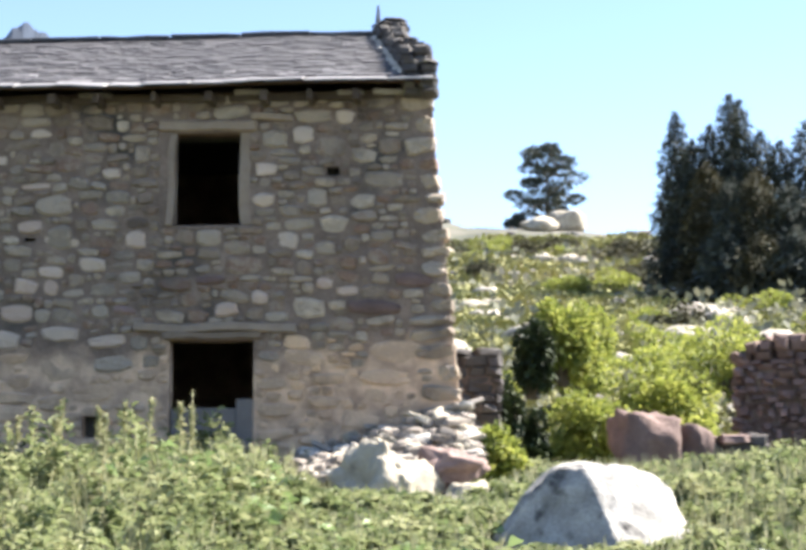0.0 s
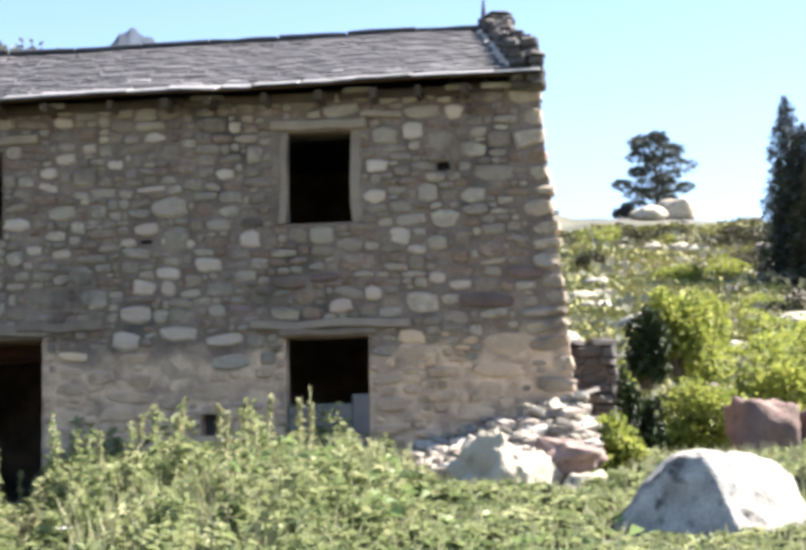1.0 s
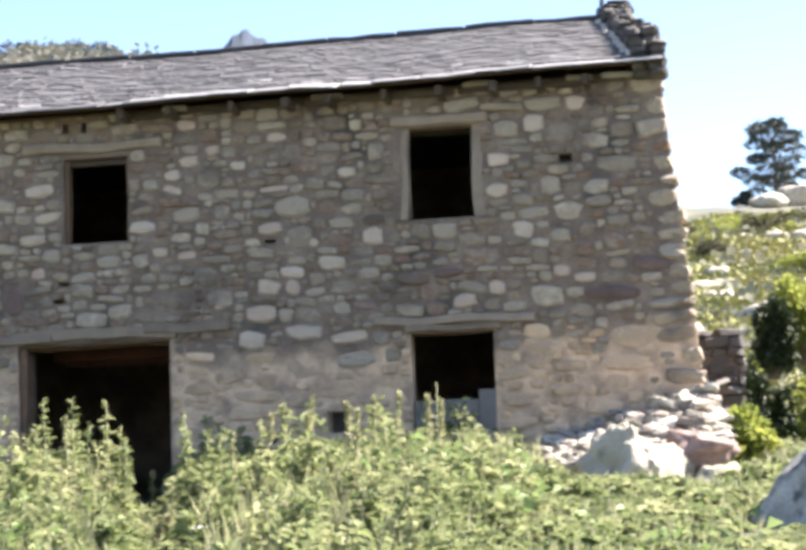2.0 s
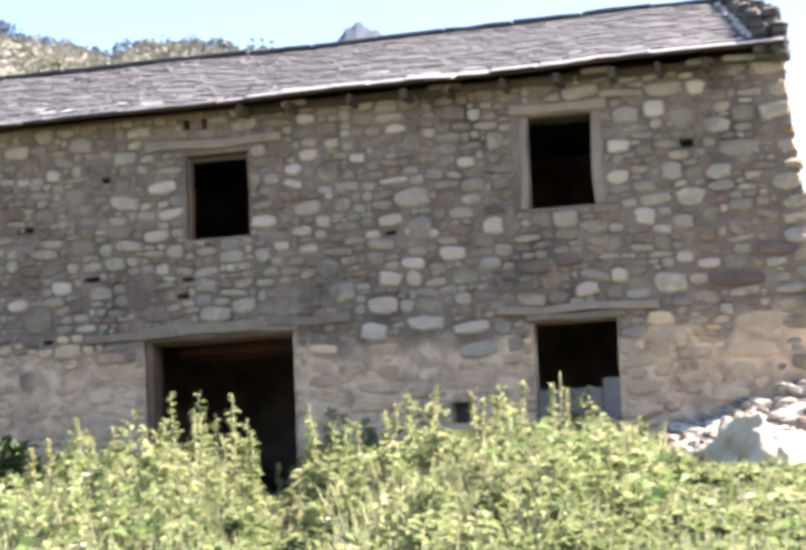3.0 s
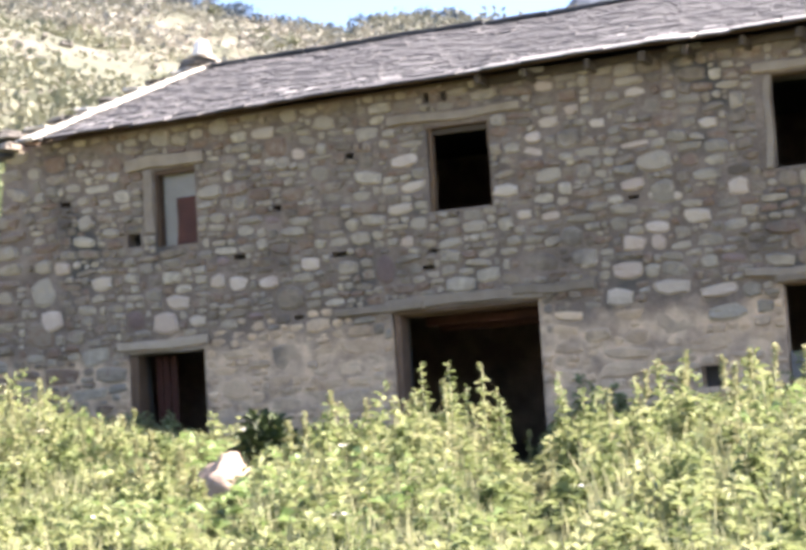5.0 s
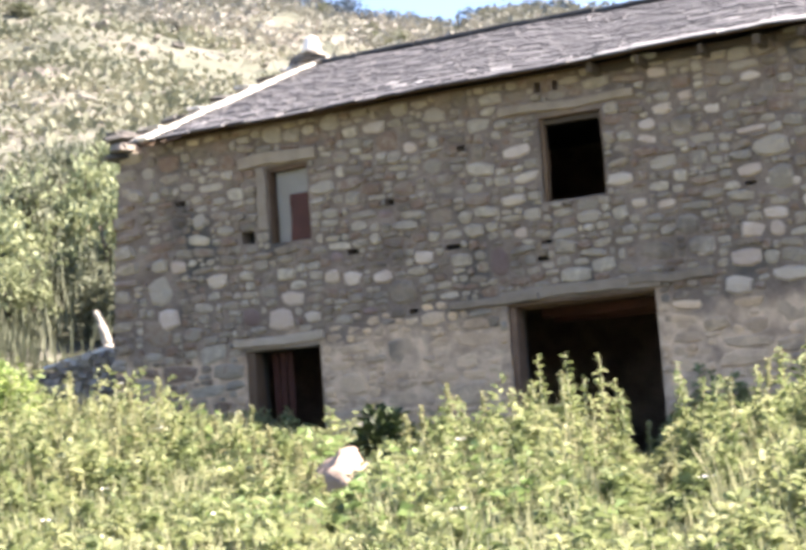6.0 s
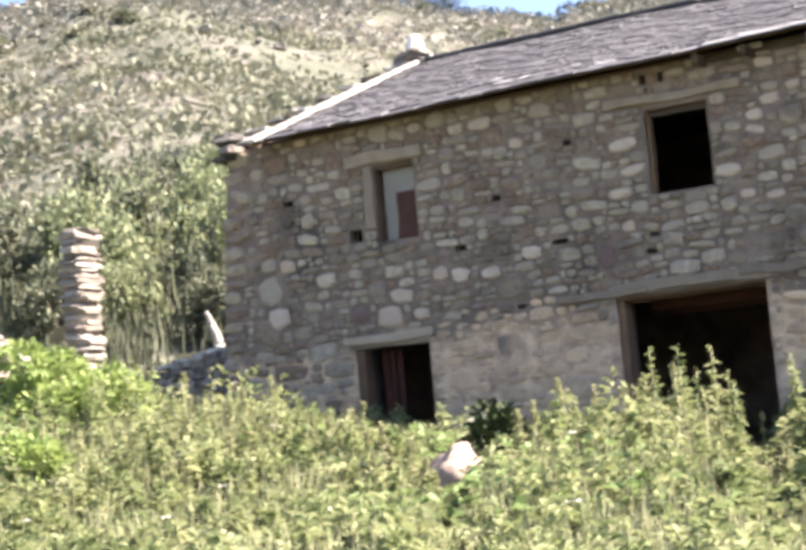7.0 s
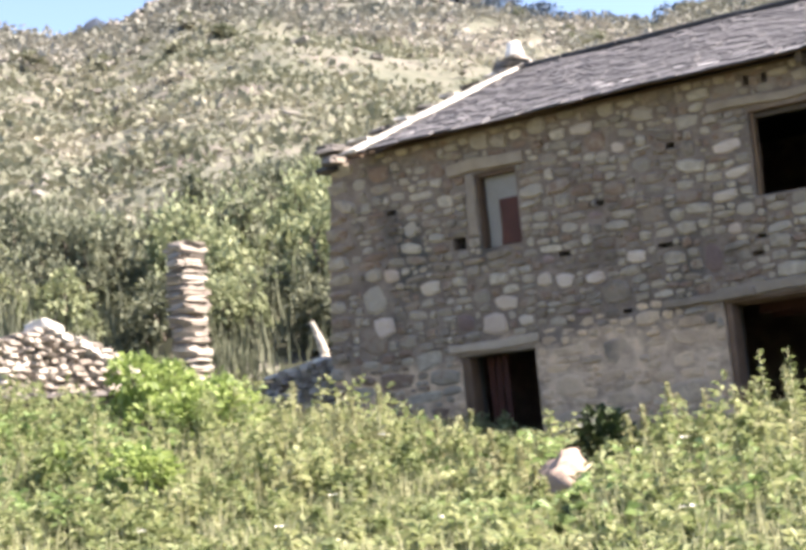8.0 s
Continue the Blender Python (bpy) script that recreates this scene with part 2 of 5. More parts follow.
def rock_mesh(name, sx, sy, sz, mat, seed, rough=0.22, flats=5, detail=3, cuts=(), boxy=0.0, smooth=True):
    """A boulder: a sphere cut by a few flat faces and roughened."""
    bm = bmesh.new()
    bmesh.ops.create_icosphere(bm, subdivisions=detail, radius=1)
    rnd = random.Random(seed)
    planes = []
    for _ in range(flats):
        n = Vector((rnd.uniform(-1, 1), rnd.uniform(-1, 1), rnd.uniform(-0.3, 1))).normalized()
        planes.append((n, rnd.uniform(0.62, 0.85)))
    planes += [(Vector(c[:3]).normalized(), c[3]) for c in cuts]
    off = Vector((seed * 3.7, seed * 1.3, 0))
    for v in bm.verts:
        if boxy:
            v.co /= (abs(v.co.x) ** 5 + abs(v.co.y) ** 5 + abs(v.co.z) ** 5) ** 0.2 * boxy + (1 - boxy)
        for n, d in planes:
            over = v.co.dot(n) - d
            if over > 0:
                v.co -= n * over * 0.9
        v.co += v.co.normalized() * (rough * noise.noise(v.co * 1.4 + off) + 0.35 * rough * noise.noise(v.co * 4.1 + off) + 0.15 * rough * noise.noise(v.co * 11 + off))
        v.co = Vector((v.co.x * sx, v.co.y * sy, v.co.z * sz))
    me = bpy.data.meshes.new(name)
    bm.to_mesh(me)
    bm.free()
    me.materials.append(mat)
    if smooth:
        me.shade_smooth()
    return me


def unit_stone(seed):
    """A face stone in a unit box, its worn front towards -y."""
    rnd = random.Random(seed)
    n, power = 10, rnd.uniform(2.6, 8.0)
    skew = rnd.uniform(-0.16, 0.16), rnd.uniform(-0.16, 0.16)
    ring = []
    for k in range(n):
        a = 2 * math.pi * (k + rnd.uniform(-0.2, 0.2)) / n
        c, s = math.cos(a), math.sin(a)
        r = (abs(c) ** power + abs(s) ** power) ** (-1 / power) * rnd.uniform(0.86, 1.03) * 0.5
        ring.append((r * c * (1 + skew[0] * s), r * s * (1 + skew[1] * c)))
    tilt = rnd.uniform(-0.12, 0.12), rnd.uniform(-0.15, 0.15)
    verts = [(x, 0.5, z) for x, z in ring] + [(x, -0.15, z) for x, z in ring]
    verts += [(x * 0.80, -0.40 + tilt[0] * x + tilt[1] * z + rnd.uniform(-0.09, 0.09), z * 0.76) for x, z in ring] + [(rnd.uniform(-0.1, 0.1), -0.46, rnd.uniform(-0.1, 0.1))]
    faces = []
    for k in range(n):
        j = (k + 1) % n
        faces += [(k, j, n + j, n + k), (n + k, n + j, 2 * n + j, 2 * n + k), (2 * n + k, 2 * n + j, 3 * n)]
    return verts, faces


def unit_block(seed):
    """A rough walling block in a unit box, worn on every side."""
    rnd = random.Random(seed)
    bm = bmesh.new()
    bmesh.ops.create_cube(bm, size=1)
    bmesh.ops.bevel(bm, geom=list(bm.edges), offset=0.2, segments=1, affect="EDGES")
    for v in bm.verts:
        v.co += Vector([rnd.uniform(-0.085, 0.085) for _ in range(3)])
    verts, faces = [v.co.copy() for v in bm.verts], [[v.index for v in f.verts] for f in bm.faces]
    bm.free()
    return verts, faces


FACE_STONES = [unit_stone(s) for s in range(18)]
BLOCKS = [unit_block(s) for s in range(12)]
stone_meshes = [mesh_from("stone", v, f, m_stone) for v, f in FACE_STONES]
pale_meshes = [mesh_from("stone", v, f, m_palestone) for v, f in FACE_STONES]
low_meshes = [mesh_from("stone", v, f, m_low) for v, f in FACE_STONES]
block_meshes = [mesh_from("stone", v, f, m_dry) for v, f in BLOCKS]
rubble_meshes = [mesh_from("stone", v, f, m_verge) for v, f in BLOCKS]
rust_meshes = [mesh_from("stone", v, f, m_rust) for v, f in BLOCKS]
cream_meshes = [mesh_from("stone", v, f, m_cream) for v, f in BLOCKS]


def joined(name, pieces, mat, smooth=False):
    """Many pieces (unit shape, matrix) as one mesh."""
    verts, faces, base = [], [], 0
    for (v, f), m in pieces:
        a = np.array(v) @ np.array(m.to_3x3()).T + np.array(m.translation)
        verts.append(a)
        faces += [tuple(i + base for i in face) for face in f]
        base += len(a)
    return mesh_from(name, np.concatenate(verts).tolist(), faces, mat, smooth)


# ---- the lie of the land ----
EYE_X, EYE_Y, EYE_Z = -0.4, -19.7, 0.94
SKYLINE = ((-180, 3.0, 300), (-60, 6.0, 200), (-12, 7.5, 140), (-4, 8.15, 140), (1, 8.4, 140), (8, 10.5, 180), (15, 13.6, 240), (20.5, 13.9, 260), (22.5, 14.15, 260), (24.8, 13.75, 270),
           (27.7, 14.4, 260), (30.3, 15.2, 250), (34.5, 16.6, 250), (38, 17.1, 250), (41, 16.6, 250), (43.2, 15.6, 250), (45.0, 15.0, 250), (47, 15.6, 250), (60, 14, 250), (120, 5, 300), (180, 3.0, 300))
SKY_AZ, SKY_EL, SKY_R = (np.array(c, float) for c in zip(*SKYLINE))


def smooth_step(a, b, v):
    t = np.clip((v - a) / (b - a), 0, 1)
    return t * t * (3 - 2 * t)


def land(x, y):
    """Height of the ground, for arrays."""
    x, y = np.asarray(x, float), np.asarray(y, float)
    dx, dy = x - EYE_X, y - EYE_Y
    r, az = np.hypot(dx, dy), np.degrees(np.arctan2(-dx, dy))
    cx, cy = np.clip(x, -24, 6), np.clip(y, -26, 3)
    near = -0.6 + 1.1 * np.clip((cy + 21) / 17.5, 0, 1) ** 1.3 + 0.10 * np.clip(-8 - cx, 0, None) * smooth_step(-16, -2, cy) + 0.05 * np.clip(cx + 5, 0, None) * smooth_step(-9, 0, cy)
    el, far = np.interp(az, SKY_AZ, SKY_EL), np.interp(az, SKY_AZ, SKY_R)
    top = EYE_Z + far * np.tan(np.radians(el))
    s = (r - 26) / (far - 26)
    z = near + np.clip(s, 0, 1) ** 1.06 * (top - near)
    z = np.where(s > 1, top - np.minimum((r - far) * 0.12, top * 0.9), z)
    bump = np.sin(x * 0.31 + 1.3 * np.sin(y * 0.17)) * np.sin(y * 0.27 + 0.8 * np.sin(x * 0.21)) + 0.5 * np.sin(x * 0.83 + y * 0.41) * np.sin(y * 0.71 - x * 0.37)
    rough = np.sin(x * 0.093 + 2 * np.sin(y * 0.051)) * np.sin(y * 0.087 + 1.7 * np.sin(x * 0.043))
    z = z + 2.2 * rough * smooth_step(60, 150, r) * (1 - smooth_step(0.8, 1.0, s))
    return z + bump * (0.05 + 0.55 * smooth_step(30, 120, r) * (1 - smooth_step(0.85, 1.0, s)))


def height(x, y):
    return float(land(x, y))


def build_ground():
    rings = [0.0] + [1.2 * 1.052 ** k for k in range(160)]
    rings = [r for r in rings if r < 3800] + [4200]
    n = 360
    az = np.concatenate([np.linspace(-16, 52, 250, endpoint=False), np.linspace(52, 344, 110, endpoint=False)])
    verts, faces = [], []
    for r in rings:
        x, y = EYE_X - r * np.sin(np.radians(az)), EYE_Y + r * np.cos(np.radians(az))
        verts += list(zip(x.tolist(), y.tolist(), land(x, y).tolist()))
    for k in range(len(rings) - 1):
        for j in range(n):
            i = (j + 1) % n
            faces.append((k * n + j, (k + 1) * n + j, (k + 1) * n + i, k * n + i))
    me = mesh_from("ground", verts, faces, m_ground, True)
    me.flip_normals()
    return tagged(new("ground", me), "grassy mountain meadow rising to scrubby slopes", "ground", kind="structure")


build_ground()


def build_mountain(az0, el0, width, crag, seed, label):
    """A far rocky peak behind the slopes."""
    bm = bmesh.new()
    far, rows, cols = 1400, 15, 60
    grid = []
    for i in range(rows):
        d = far - 280 + i * 40
        line = []
        for j in range(cols):
            a = az0 + (j / (cols - 1) - 0.5) * width * 4
            top = el0 - 0.75 * (abs(a - az0) / width) ** 1.4
            h = EYE_Z + far * math.tan(radians(top)) * (0.55 + 0.45 * (1 - abs(i - 7) / 7))
            x, y = EYE_X - d * math.sin(radians(a)), EYE_Y + d * math.cos(radians(a))
            h += crag * noise.fractal(Vector((x * 0.03 + seed, y * 0.03, 0)), 0.8, 2.1, 5)
            line.append(bm.verts.new((x, y, h)))
        grid.append(line)
    for i in range(rows - 1):
        for j in range(cols - 1):
            bm.faces.new((grid[i][j], grid[i][j + 1], grid[i + 1][j + 1], grid[i + 1][j]))
    bmesh.ops.recalc_face_normals(bm, faces=bm.faces)
    me = bpy.data.meshes.new("mountain")
    bm.to_mesh(me)
    bm.free()
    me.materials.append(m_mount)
    me.shade_smooth()
    return tagged(new("mountain", me), label, "mountain", kind="structure")


build_mountain(16.1, 14.88, 1.3, 12, 3, "distant grey rocky peak under a clear sky")
build_mountain(43.6, 15.9, 1.1, 8, 9, "distant pale rocky ridge under a clear sky")


# ---- the house ----
house = tagged(new("house"), "old two-storey rubble stone farmhouse with slate roof", "house")
house.location = (0, 0, 0)
Z_LOW, Z_TOP = 0.2, 5.46


def corner_right(z):
    return -0.90 + 0.092 * max(0.0, 5.2 - z)


def corner_left(z):
    return -15.0 - 0.35 * (1 - ((max(z, 1.5) - 1.5) / 4.0) ** 2)


WINDOWS = {"upper_right": (-4.03, -3.13, 3.88, 5.00), "upper_mid": (-8.44, -7.59, 3.84, 4.93), "upper_left": (-12.52, -11.88, 3.80, 4.86), "lower_right": (-4.06, -3.06, 1.15, 2.51)}
DOORS = {"barn": (-9.07, -7.08, 0.30, 2.60), "small": (-13.06, -11.86, 0.75, 2.39)}
VENTS = [(-8.45, -8.37, 5.26, 5.39), (-8.21, -8.13, 5.25, 5.38), (-2.20, -2.04, 4.46, 4.57), (-5.10, -4.83, 1.36, 1.62), (-14.08, -13.90, 4.51, 4.59), (-11.34, -11.16, 3.50, 3.58), (-9.88, -9.66, 3.39, 3.46), (-8.52, -8.38, 3.31, 3.37),
         (-8.60, -8.44, 3.10, 3.16), (-10.70, -10.58, 4.09, 4.17), (-13.0, -12.78, 3.84, 4.02), (-10.48, -10.34, 2.62, 2.68), (-5.84, -5.70, 3.70, 3.75),
         (-9.6, -9.48, 4.66, 4.74)]
LINTELS = [(-4.22, -3.02, 5.03, 5.15), (-3.10, -2.60, 5.13, 5.21), (-4.50, -2.55, 2.60, 2.70), (-4.15, -2.95, 2.52, 2.60), (-8.95, -7.12, 4.99, 5.11), (-9.85, -8.6, 2.60, 2.70), (-9.15, -6.98, 2.615, 2.76), (-7.4, -6.32, 2.66, 2.78),
           (-12.95, -11.70, 4.89, 5.06), (-13.22, -11.78, 2.41, 2.53)]


def plaster_line(x):
    """Height up to which the facade is smeared with lime mortar."""
    return (2.42 if x < -3 else 2.2) + 0.22 * math.sin(x * 1.1 + 0.6) * math.sin(x * 0.47) + 0.07 * math.sin(x * 4.3)


def holed_wall(name, holes, y0, y1, mats):
    """A wall with openings through it, its ends leaning as the corners do."""
    xs = sorted({-15.5, -0.3, -13.9, -2.4, *[v for h in holes for v in h[:2]], *[-13.9 + 0.8 * k for k in range(1, 14)]})
    zs = sorted({Z_LOW, Z_TOP, 2.2, 2.3, 2.42, 2.52, 2.64, 1.0, 3.2, *[v for h in holes for v in h[2:]]})

    def place(i, k):
        x, z = xs[i], zs[k]
        if i == 0:
            x = corner_left(z) + 0.05
        if i == len(xs) - 1:
            x = corner_right(z) - 0.05
        return x, z

    def solid(i, k):
        if not (0 <= i < len(xs) - 1 and 0 <= k < len(zs) - 1):
            return False
        mx, mz = (xs[i] + xs[i + 1]) / 2, (zs[k] + zs[k + 1]) / 2
        return not any(a < mx < b and c < mz < d for a, b, c, d in holes)

    bm = bmesh.new()
    at = {}

    def vert(i, k, y):
        if (i, k, y) not in at:
            x, z = place(i, k)
            at[i, k, y] = bm.verts.new((x, y, z))
        return at[i, k, y]

    for i in range(len(xs) - 1):
        for k in range(len(zs) - 1):
            if not solid(i, k):
                continue
            ring = [(i, k), (i + 1, k), (i + 1, k + 1), (i, k + 1)]
            f = bm.faces.new([vert(*c, y0) for c in ring])
            f.material_index = 0
            bm.faces.new([vert(*c, y1) for c in reversed(ring)]).material_index = 1
            for (a, b), (di, dk) in zip(zip(ring, ring[1:] + ring[:1]), ((0, -1), (1, 0), (0, 1), (-1, 0))):
                if not solid(i + di, k + dk):
                    bm.faces.new([vert(*b, y0), vert(*a, y0), vert(*a, y1), vert(*b, y1)])
    bmesh.ops.recalc_face_normals(bm, faces=bm.faces)
    me = bpy.data.meshes.new(name)
    bm.to_mesh(me)
    bm.free()
    for m in mats:
        me.materials.append(m)
    return me


openings = [*WINDOWS.values(), *DOORS.values()]
wide = [(a - 0.45, b + 0.45, c, d) for a, b, c, d in WINDOWS.values()] + list(DOORS.values())
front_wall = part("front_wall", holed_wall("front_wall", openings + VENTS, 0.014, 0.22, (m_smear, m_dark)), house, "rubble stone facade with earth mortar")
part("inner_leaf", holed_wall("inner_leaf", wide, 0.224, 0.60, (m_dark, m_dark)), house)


def slab(name, corners, thick, mat, parent, label=""):
    """A flat wall or roof slab from four corners, thickened against its normal."""
    a, b, c, d = (Vector(p) for p in corners)
    n = (b - a).cross(d - a).normalized() * thick
    v = [a, b, c, d, a - n, b - n, c - n, d - n]
    f = [(0, 1, 2, 3), (7, 6, 5, 4), (4, 5, 1, 0), (5, 6, 2, 1), (6, 7, 3, 2), (7, 4, 0, 3)]
    return part(name, mesh_from(name, v, f, mat), parent, label)


RIDGE_Y, RIDGE_Z = 3.0, 6.93
BACK_R, BACK_L = (-2.5, 6.0), (-12.6, 6.0)


def gable(name, foot, top, back, ridge, sign):
    bm = bmesh.new()
    outer = [Vector((foot, 0.03, Z_LOW)), Vector((back[0], back[1], Z_LOW)), Vector((back[0], back[1], 5.4)), Vector((ridge, RIDGE_Y, RIDGE_Z - 0.12)), Vector((top, 0.03, 5.4))]
    inner = [v + Vector((-sign * 0.5, 0, 0)) for v in outer]
    o, i = [bm.verts.new(v) for v in outer], [bm.verts.new(v) for v in inner]
    bm.faces.new(o)
    bm.faces.new(i[::-1])
    for k in range(5):
        j = (k + 1) % 5
        bm.faces.new((o[k], o[j], i[j], i[k]))
    bmesh.ops.recalc_face_normals(bm, faces=bm.faces)
    me = bpy.data.meshes.new(name)
    bm.to_mesh(me)
    bm.free()
    me.materials.append(m_mortar)
    return part(name, me, house)


gable("gable_wall", corner_right(Z_LOW) - 0.06, corner_right(5.4) - 0.06, BACK_R, -1.62, 1)
gable("gable_wall", corner_left(Z_LOW) + 0.06, corner_left(5.4) + 0.06, BACK_L, -13.45, -1)
slab("back_wall", ((BACK_R[0], 6, Z_LOW), (BACK_L[0], 6, Z_LOW), (BACK_L[0], 6, 5.5), (BACK_R[0], 6, 5.5)), 0.4, m_mortar, house)
part("upper_floor", box_mesh("upper_floor", -14.2, -1.6, 0.61, 5.5, 2.95, 3.1, m_brown, 0), house)
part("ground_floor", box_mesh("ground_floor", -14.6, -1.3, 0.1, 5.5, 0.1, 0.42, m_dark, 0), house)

# roof
EAVE_Y, EAVE_Z = -0.38, 5.535


def roof_at(u, v):
    """A point of the front slope: u from the left verge to the right, v from eave to ridge."""
    left = Vector((-14.36, EAVE_Y, EAVE_Z - 0.09)).lerp(Vector((-13.45, RIDGE_Y, RIDGE_Z)), v)
    right = Vector((-1.02, EAVE_Y, EAVE_Z)).lerp(Vector((-1.72, RIDGE_Y, RIDGE_Z)), v)
    p = left.lerp(right, u)
    p.z += 0.02 * math.sin(u * 9.0) * v + 0.012 * math.sin(u * 23)
    return p


roof = part("roof", None, house, "grey slate roof with worn overlapping slabs")
nu, nv = 40, 6
verts = [roof_at(i / nu, 0.03 + 0.97 * k / nv) - Vector((0, 0, 0.03)) for k in range(nv + 1) for i in range(nu + 1)]
verts += [v - Vector((0, 0, 0.03)) for v in verts]
size = (nu + 1) * (nv + 1)
faces = []
for k in range(nv):
    for i in range(nu):
        q = (k * (nu + 1) + i, k * (nu + 1) + i + 1, (k + 1) * (nu + 1) + i + 1, (k + 1) * (nu + 1) + i)
        faces += [q, tuple(size + a for a in reversed(q))]
        if k == 0:
            faces.append((q[1], q[0], size + q[0], size + q[1]))
part("boarding", mesh_from("boarding", verts, faces, m_brown), roof)
slab("back_slope", ((BACK_R[0] + 0.1, 6.3, 5.40), (BACK_L[0] - 0.1, 6.3, 5.40), (-13.45, RIDGE_Y, RIDGE_Z), (-1.72, RIDGE_Y, RIDGE_Z)), 0.1, m_slates, roof)


def unit_slate(seed):
    rnd = random.Random(seed + 50)
    outline = [(-0.5, -0.5), (-0.2, -0.5 + rnd.uniform(-0.06, 0.04)), (0.2, -0.5 + rnd.uniform(-0.06, 0.04)), (0.5, -0.5), (0.5, 0.5), (-0.5, 0.5)]
    outline = [(x + rnd.uniform(-0.05, 0.05), y + rnd.uniform(-0.05, 0.05)) for x, y in outline]
    v = [(x, y, 0.5) for x, y in outline] + [(x * 1.03, y * 1.03, -0.5) for x, y in outline]
    f = [tuple(range(6)), tuple(reversed(range(6, 12)))] + [(k + 6, (k + 1) % 6 + 6, (k + 1) % 6, k) for k in range(6)]
    return v, f


SLATES = [unit_slate(s) for s in range(10)]
verge_meshes = [mesh_from("slate", v, f, m_verge) for v, f in SLATES]
eave_meshes = [mesh_from("slate", v, f, m_eave) for v, f in SLATES]
slate_meshes = [mesh_from("slate", v, f, m_slate) for v, f in SLATES]
rnd = random.Random(5)
rest, n_slates, rows = [], 0, 30
for k in range(rows):
    u, v = 0.0, k / rows
    while u < 1:
        w = rnd.uniform(0.12, 0.32)
        du = w / 13.3
        c, side, up = roof_at(min(u + du / 2, 1), v + 0.04), roof_at(min(u + du, 1.0), v) - roof_at(u, v), roof_at(u, min(v + 0.1, 1)) - roof_at(u, v)
        side, up = side.normalized(), up.normalized()
        nrm = side.cross(up).normalized()
        turn = Matrix((side, nrm.cross(side), nrm)).transposed().to_4x4()
        lift = 0.012 + rnd.uniform(0, 0.014)
        deep = 0.22 + rnd.uniform(-0.03, 0.04)
        if k == 0:
            w, du, deep = w * 1.9, du * 1.9, 0.36
        m = Matrix.Translation(c + nrm * lift - up * (rnd.uniform(0.06, 0.12) if k == 0 else rnd.uniform(0, 0.03))) @ turn @ pose(0, 0, 0, -rnd.uniform(2, 5), rnd.uniform(-2, 2), rnd.uniform(-3, 3)) @ Matrix.Diagonal((w * 0.98, deep, rnd.uniform(0.012, 0.024), 1))
        kind = rnd.randrange(10)
        if n_slates < 300 and k < 9:
            ob = part("slate", (eave_meshes if (k == 0 and u > 0.5) or rnd.random() < 0.12 else slate_meshes)[kind], roof)
            ob.matrix_world = m
            n_slates += 1
        else:
            rest.append((SLATES[kind], m))
        u += du
tagged(part("roofing", joined("roofing", rest, m_slates), roof), kind="stuff")

for k in range(12):
    a, b = roof_at(k / 12, 1.0), roof_at((k + 1) / 12, 1.0)
    part("ridge_slab", box_mesh("ridge_slab", a.x, b.x - 0.01, RIDGE_Y - 0.16, RIDGE_Y + 0.16, (a.z + b.z) / 2 - 0.02, (a.z + b.z) / 2 + 0.045, m_ridge, 0.012, 0.02, 2, k), roof)

# rafter ends, flat stones and shade boards under the eave
rnd = random.Random(9)
x = -7.6
while x < -1.2:
    me = box_mesh("rafter", x, x + rnd.uniform(0.06, 0.10), -0.36, 0.3, 5.31, 5.435, m_rafter, 0.012, 0.02, 0, int(x * 10))
    part("rafter", me, roof, "dark rafter end")
    x += rnd.uniform(0.5, 0.85)
for a, b in ((-2.06, -1.74), (-1.64, -1.22), (-3.3, -2.9), (-5.2, -4.8), (-7.1, -6.8)):
    part("eave_stone", box_mesh("eave_stone", a, b, -0.10, 0.1, 5.43, 5.49, m_dry, 0.012, 0.03, 2, int(a * 10)), house, "pale flat stone under the eave")
# Dark boards added on the wall face to draw the eave's band of shade.
for a, b in ((-7.6, -5.3), (-5.28, -3.4), (-3.38, -1.35)):
    part("wall_plate", box_mesh("wall_plate", a, b, -0.045, 0.02, 5.37, 5.465, m_rafter, 0.012, 0.03, 6, int(-a * 10)), house, "dark weathered board added as the shade band under the eave")
part("wall_plate", box_mesh("wall_plate", -14.4, -1.2, 0.03, 0.2, 5.44, 5.50, m_brown, 0.01), house)

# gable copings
# Dark stone colour carries shade of the coping's near side and the ruin's ledge.
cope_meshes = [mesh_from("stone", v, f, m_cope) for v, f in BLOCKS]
rnd = random.Random(13)
coping_right = part("coping", None, house, "stepped stone coping on the gable")
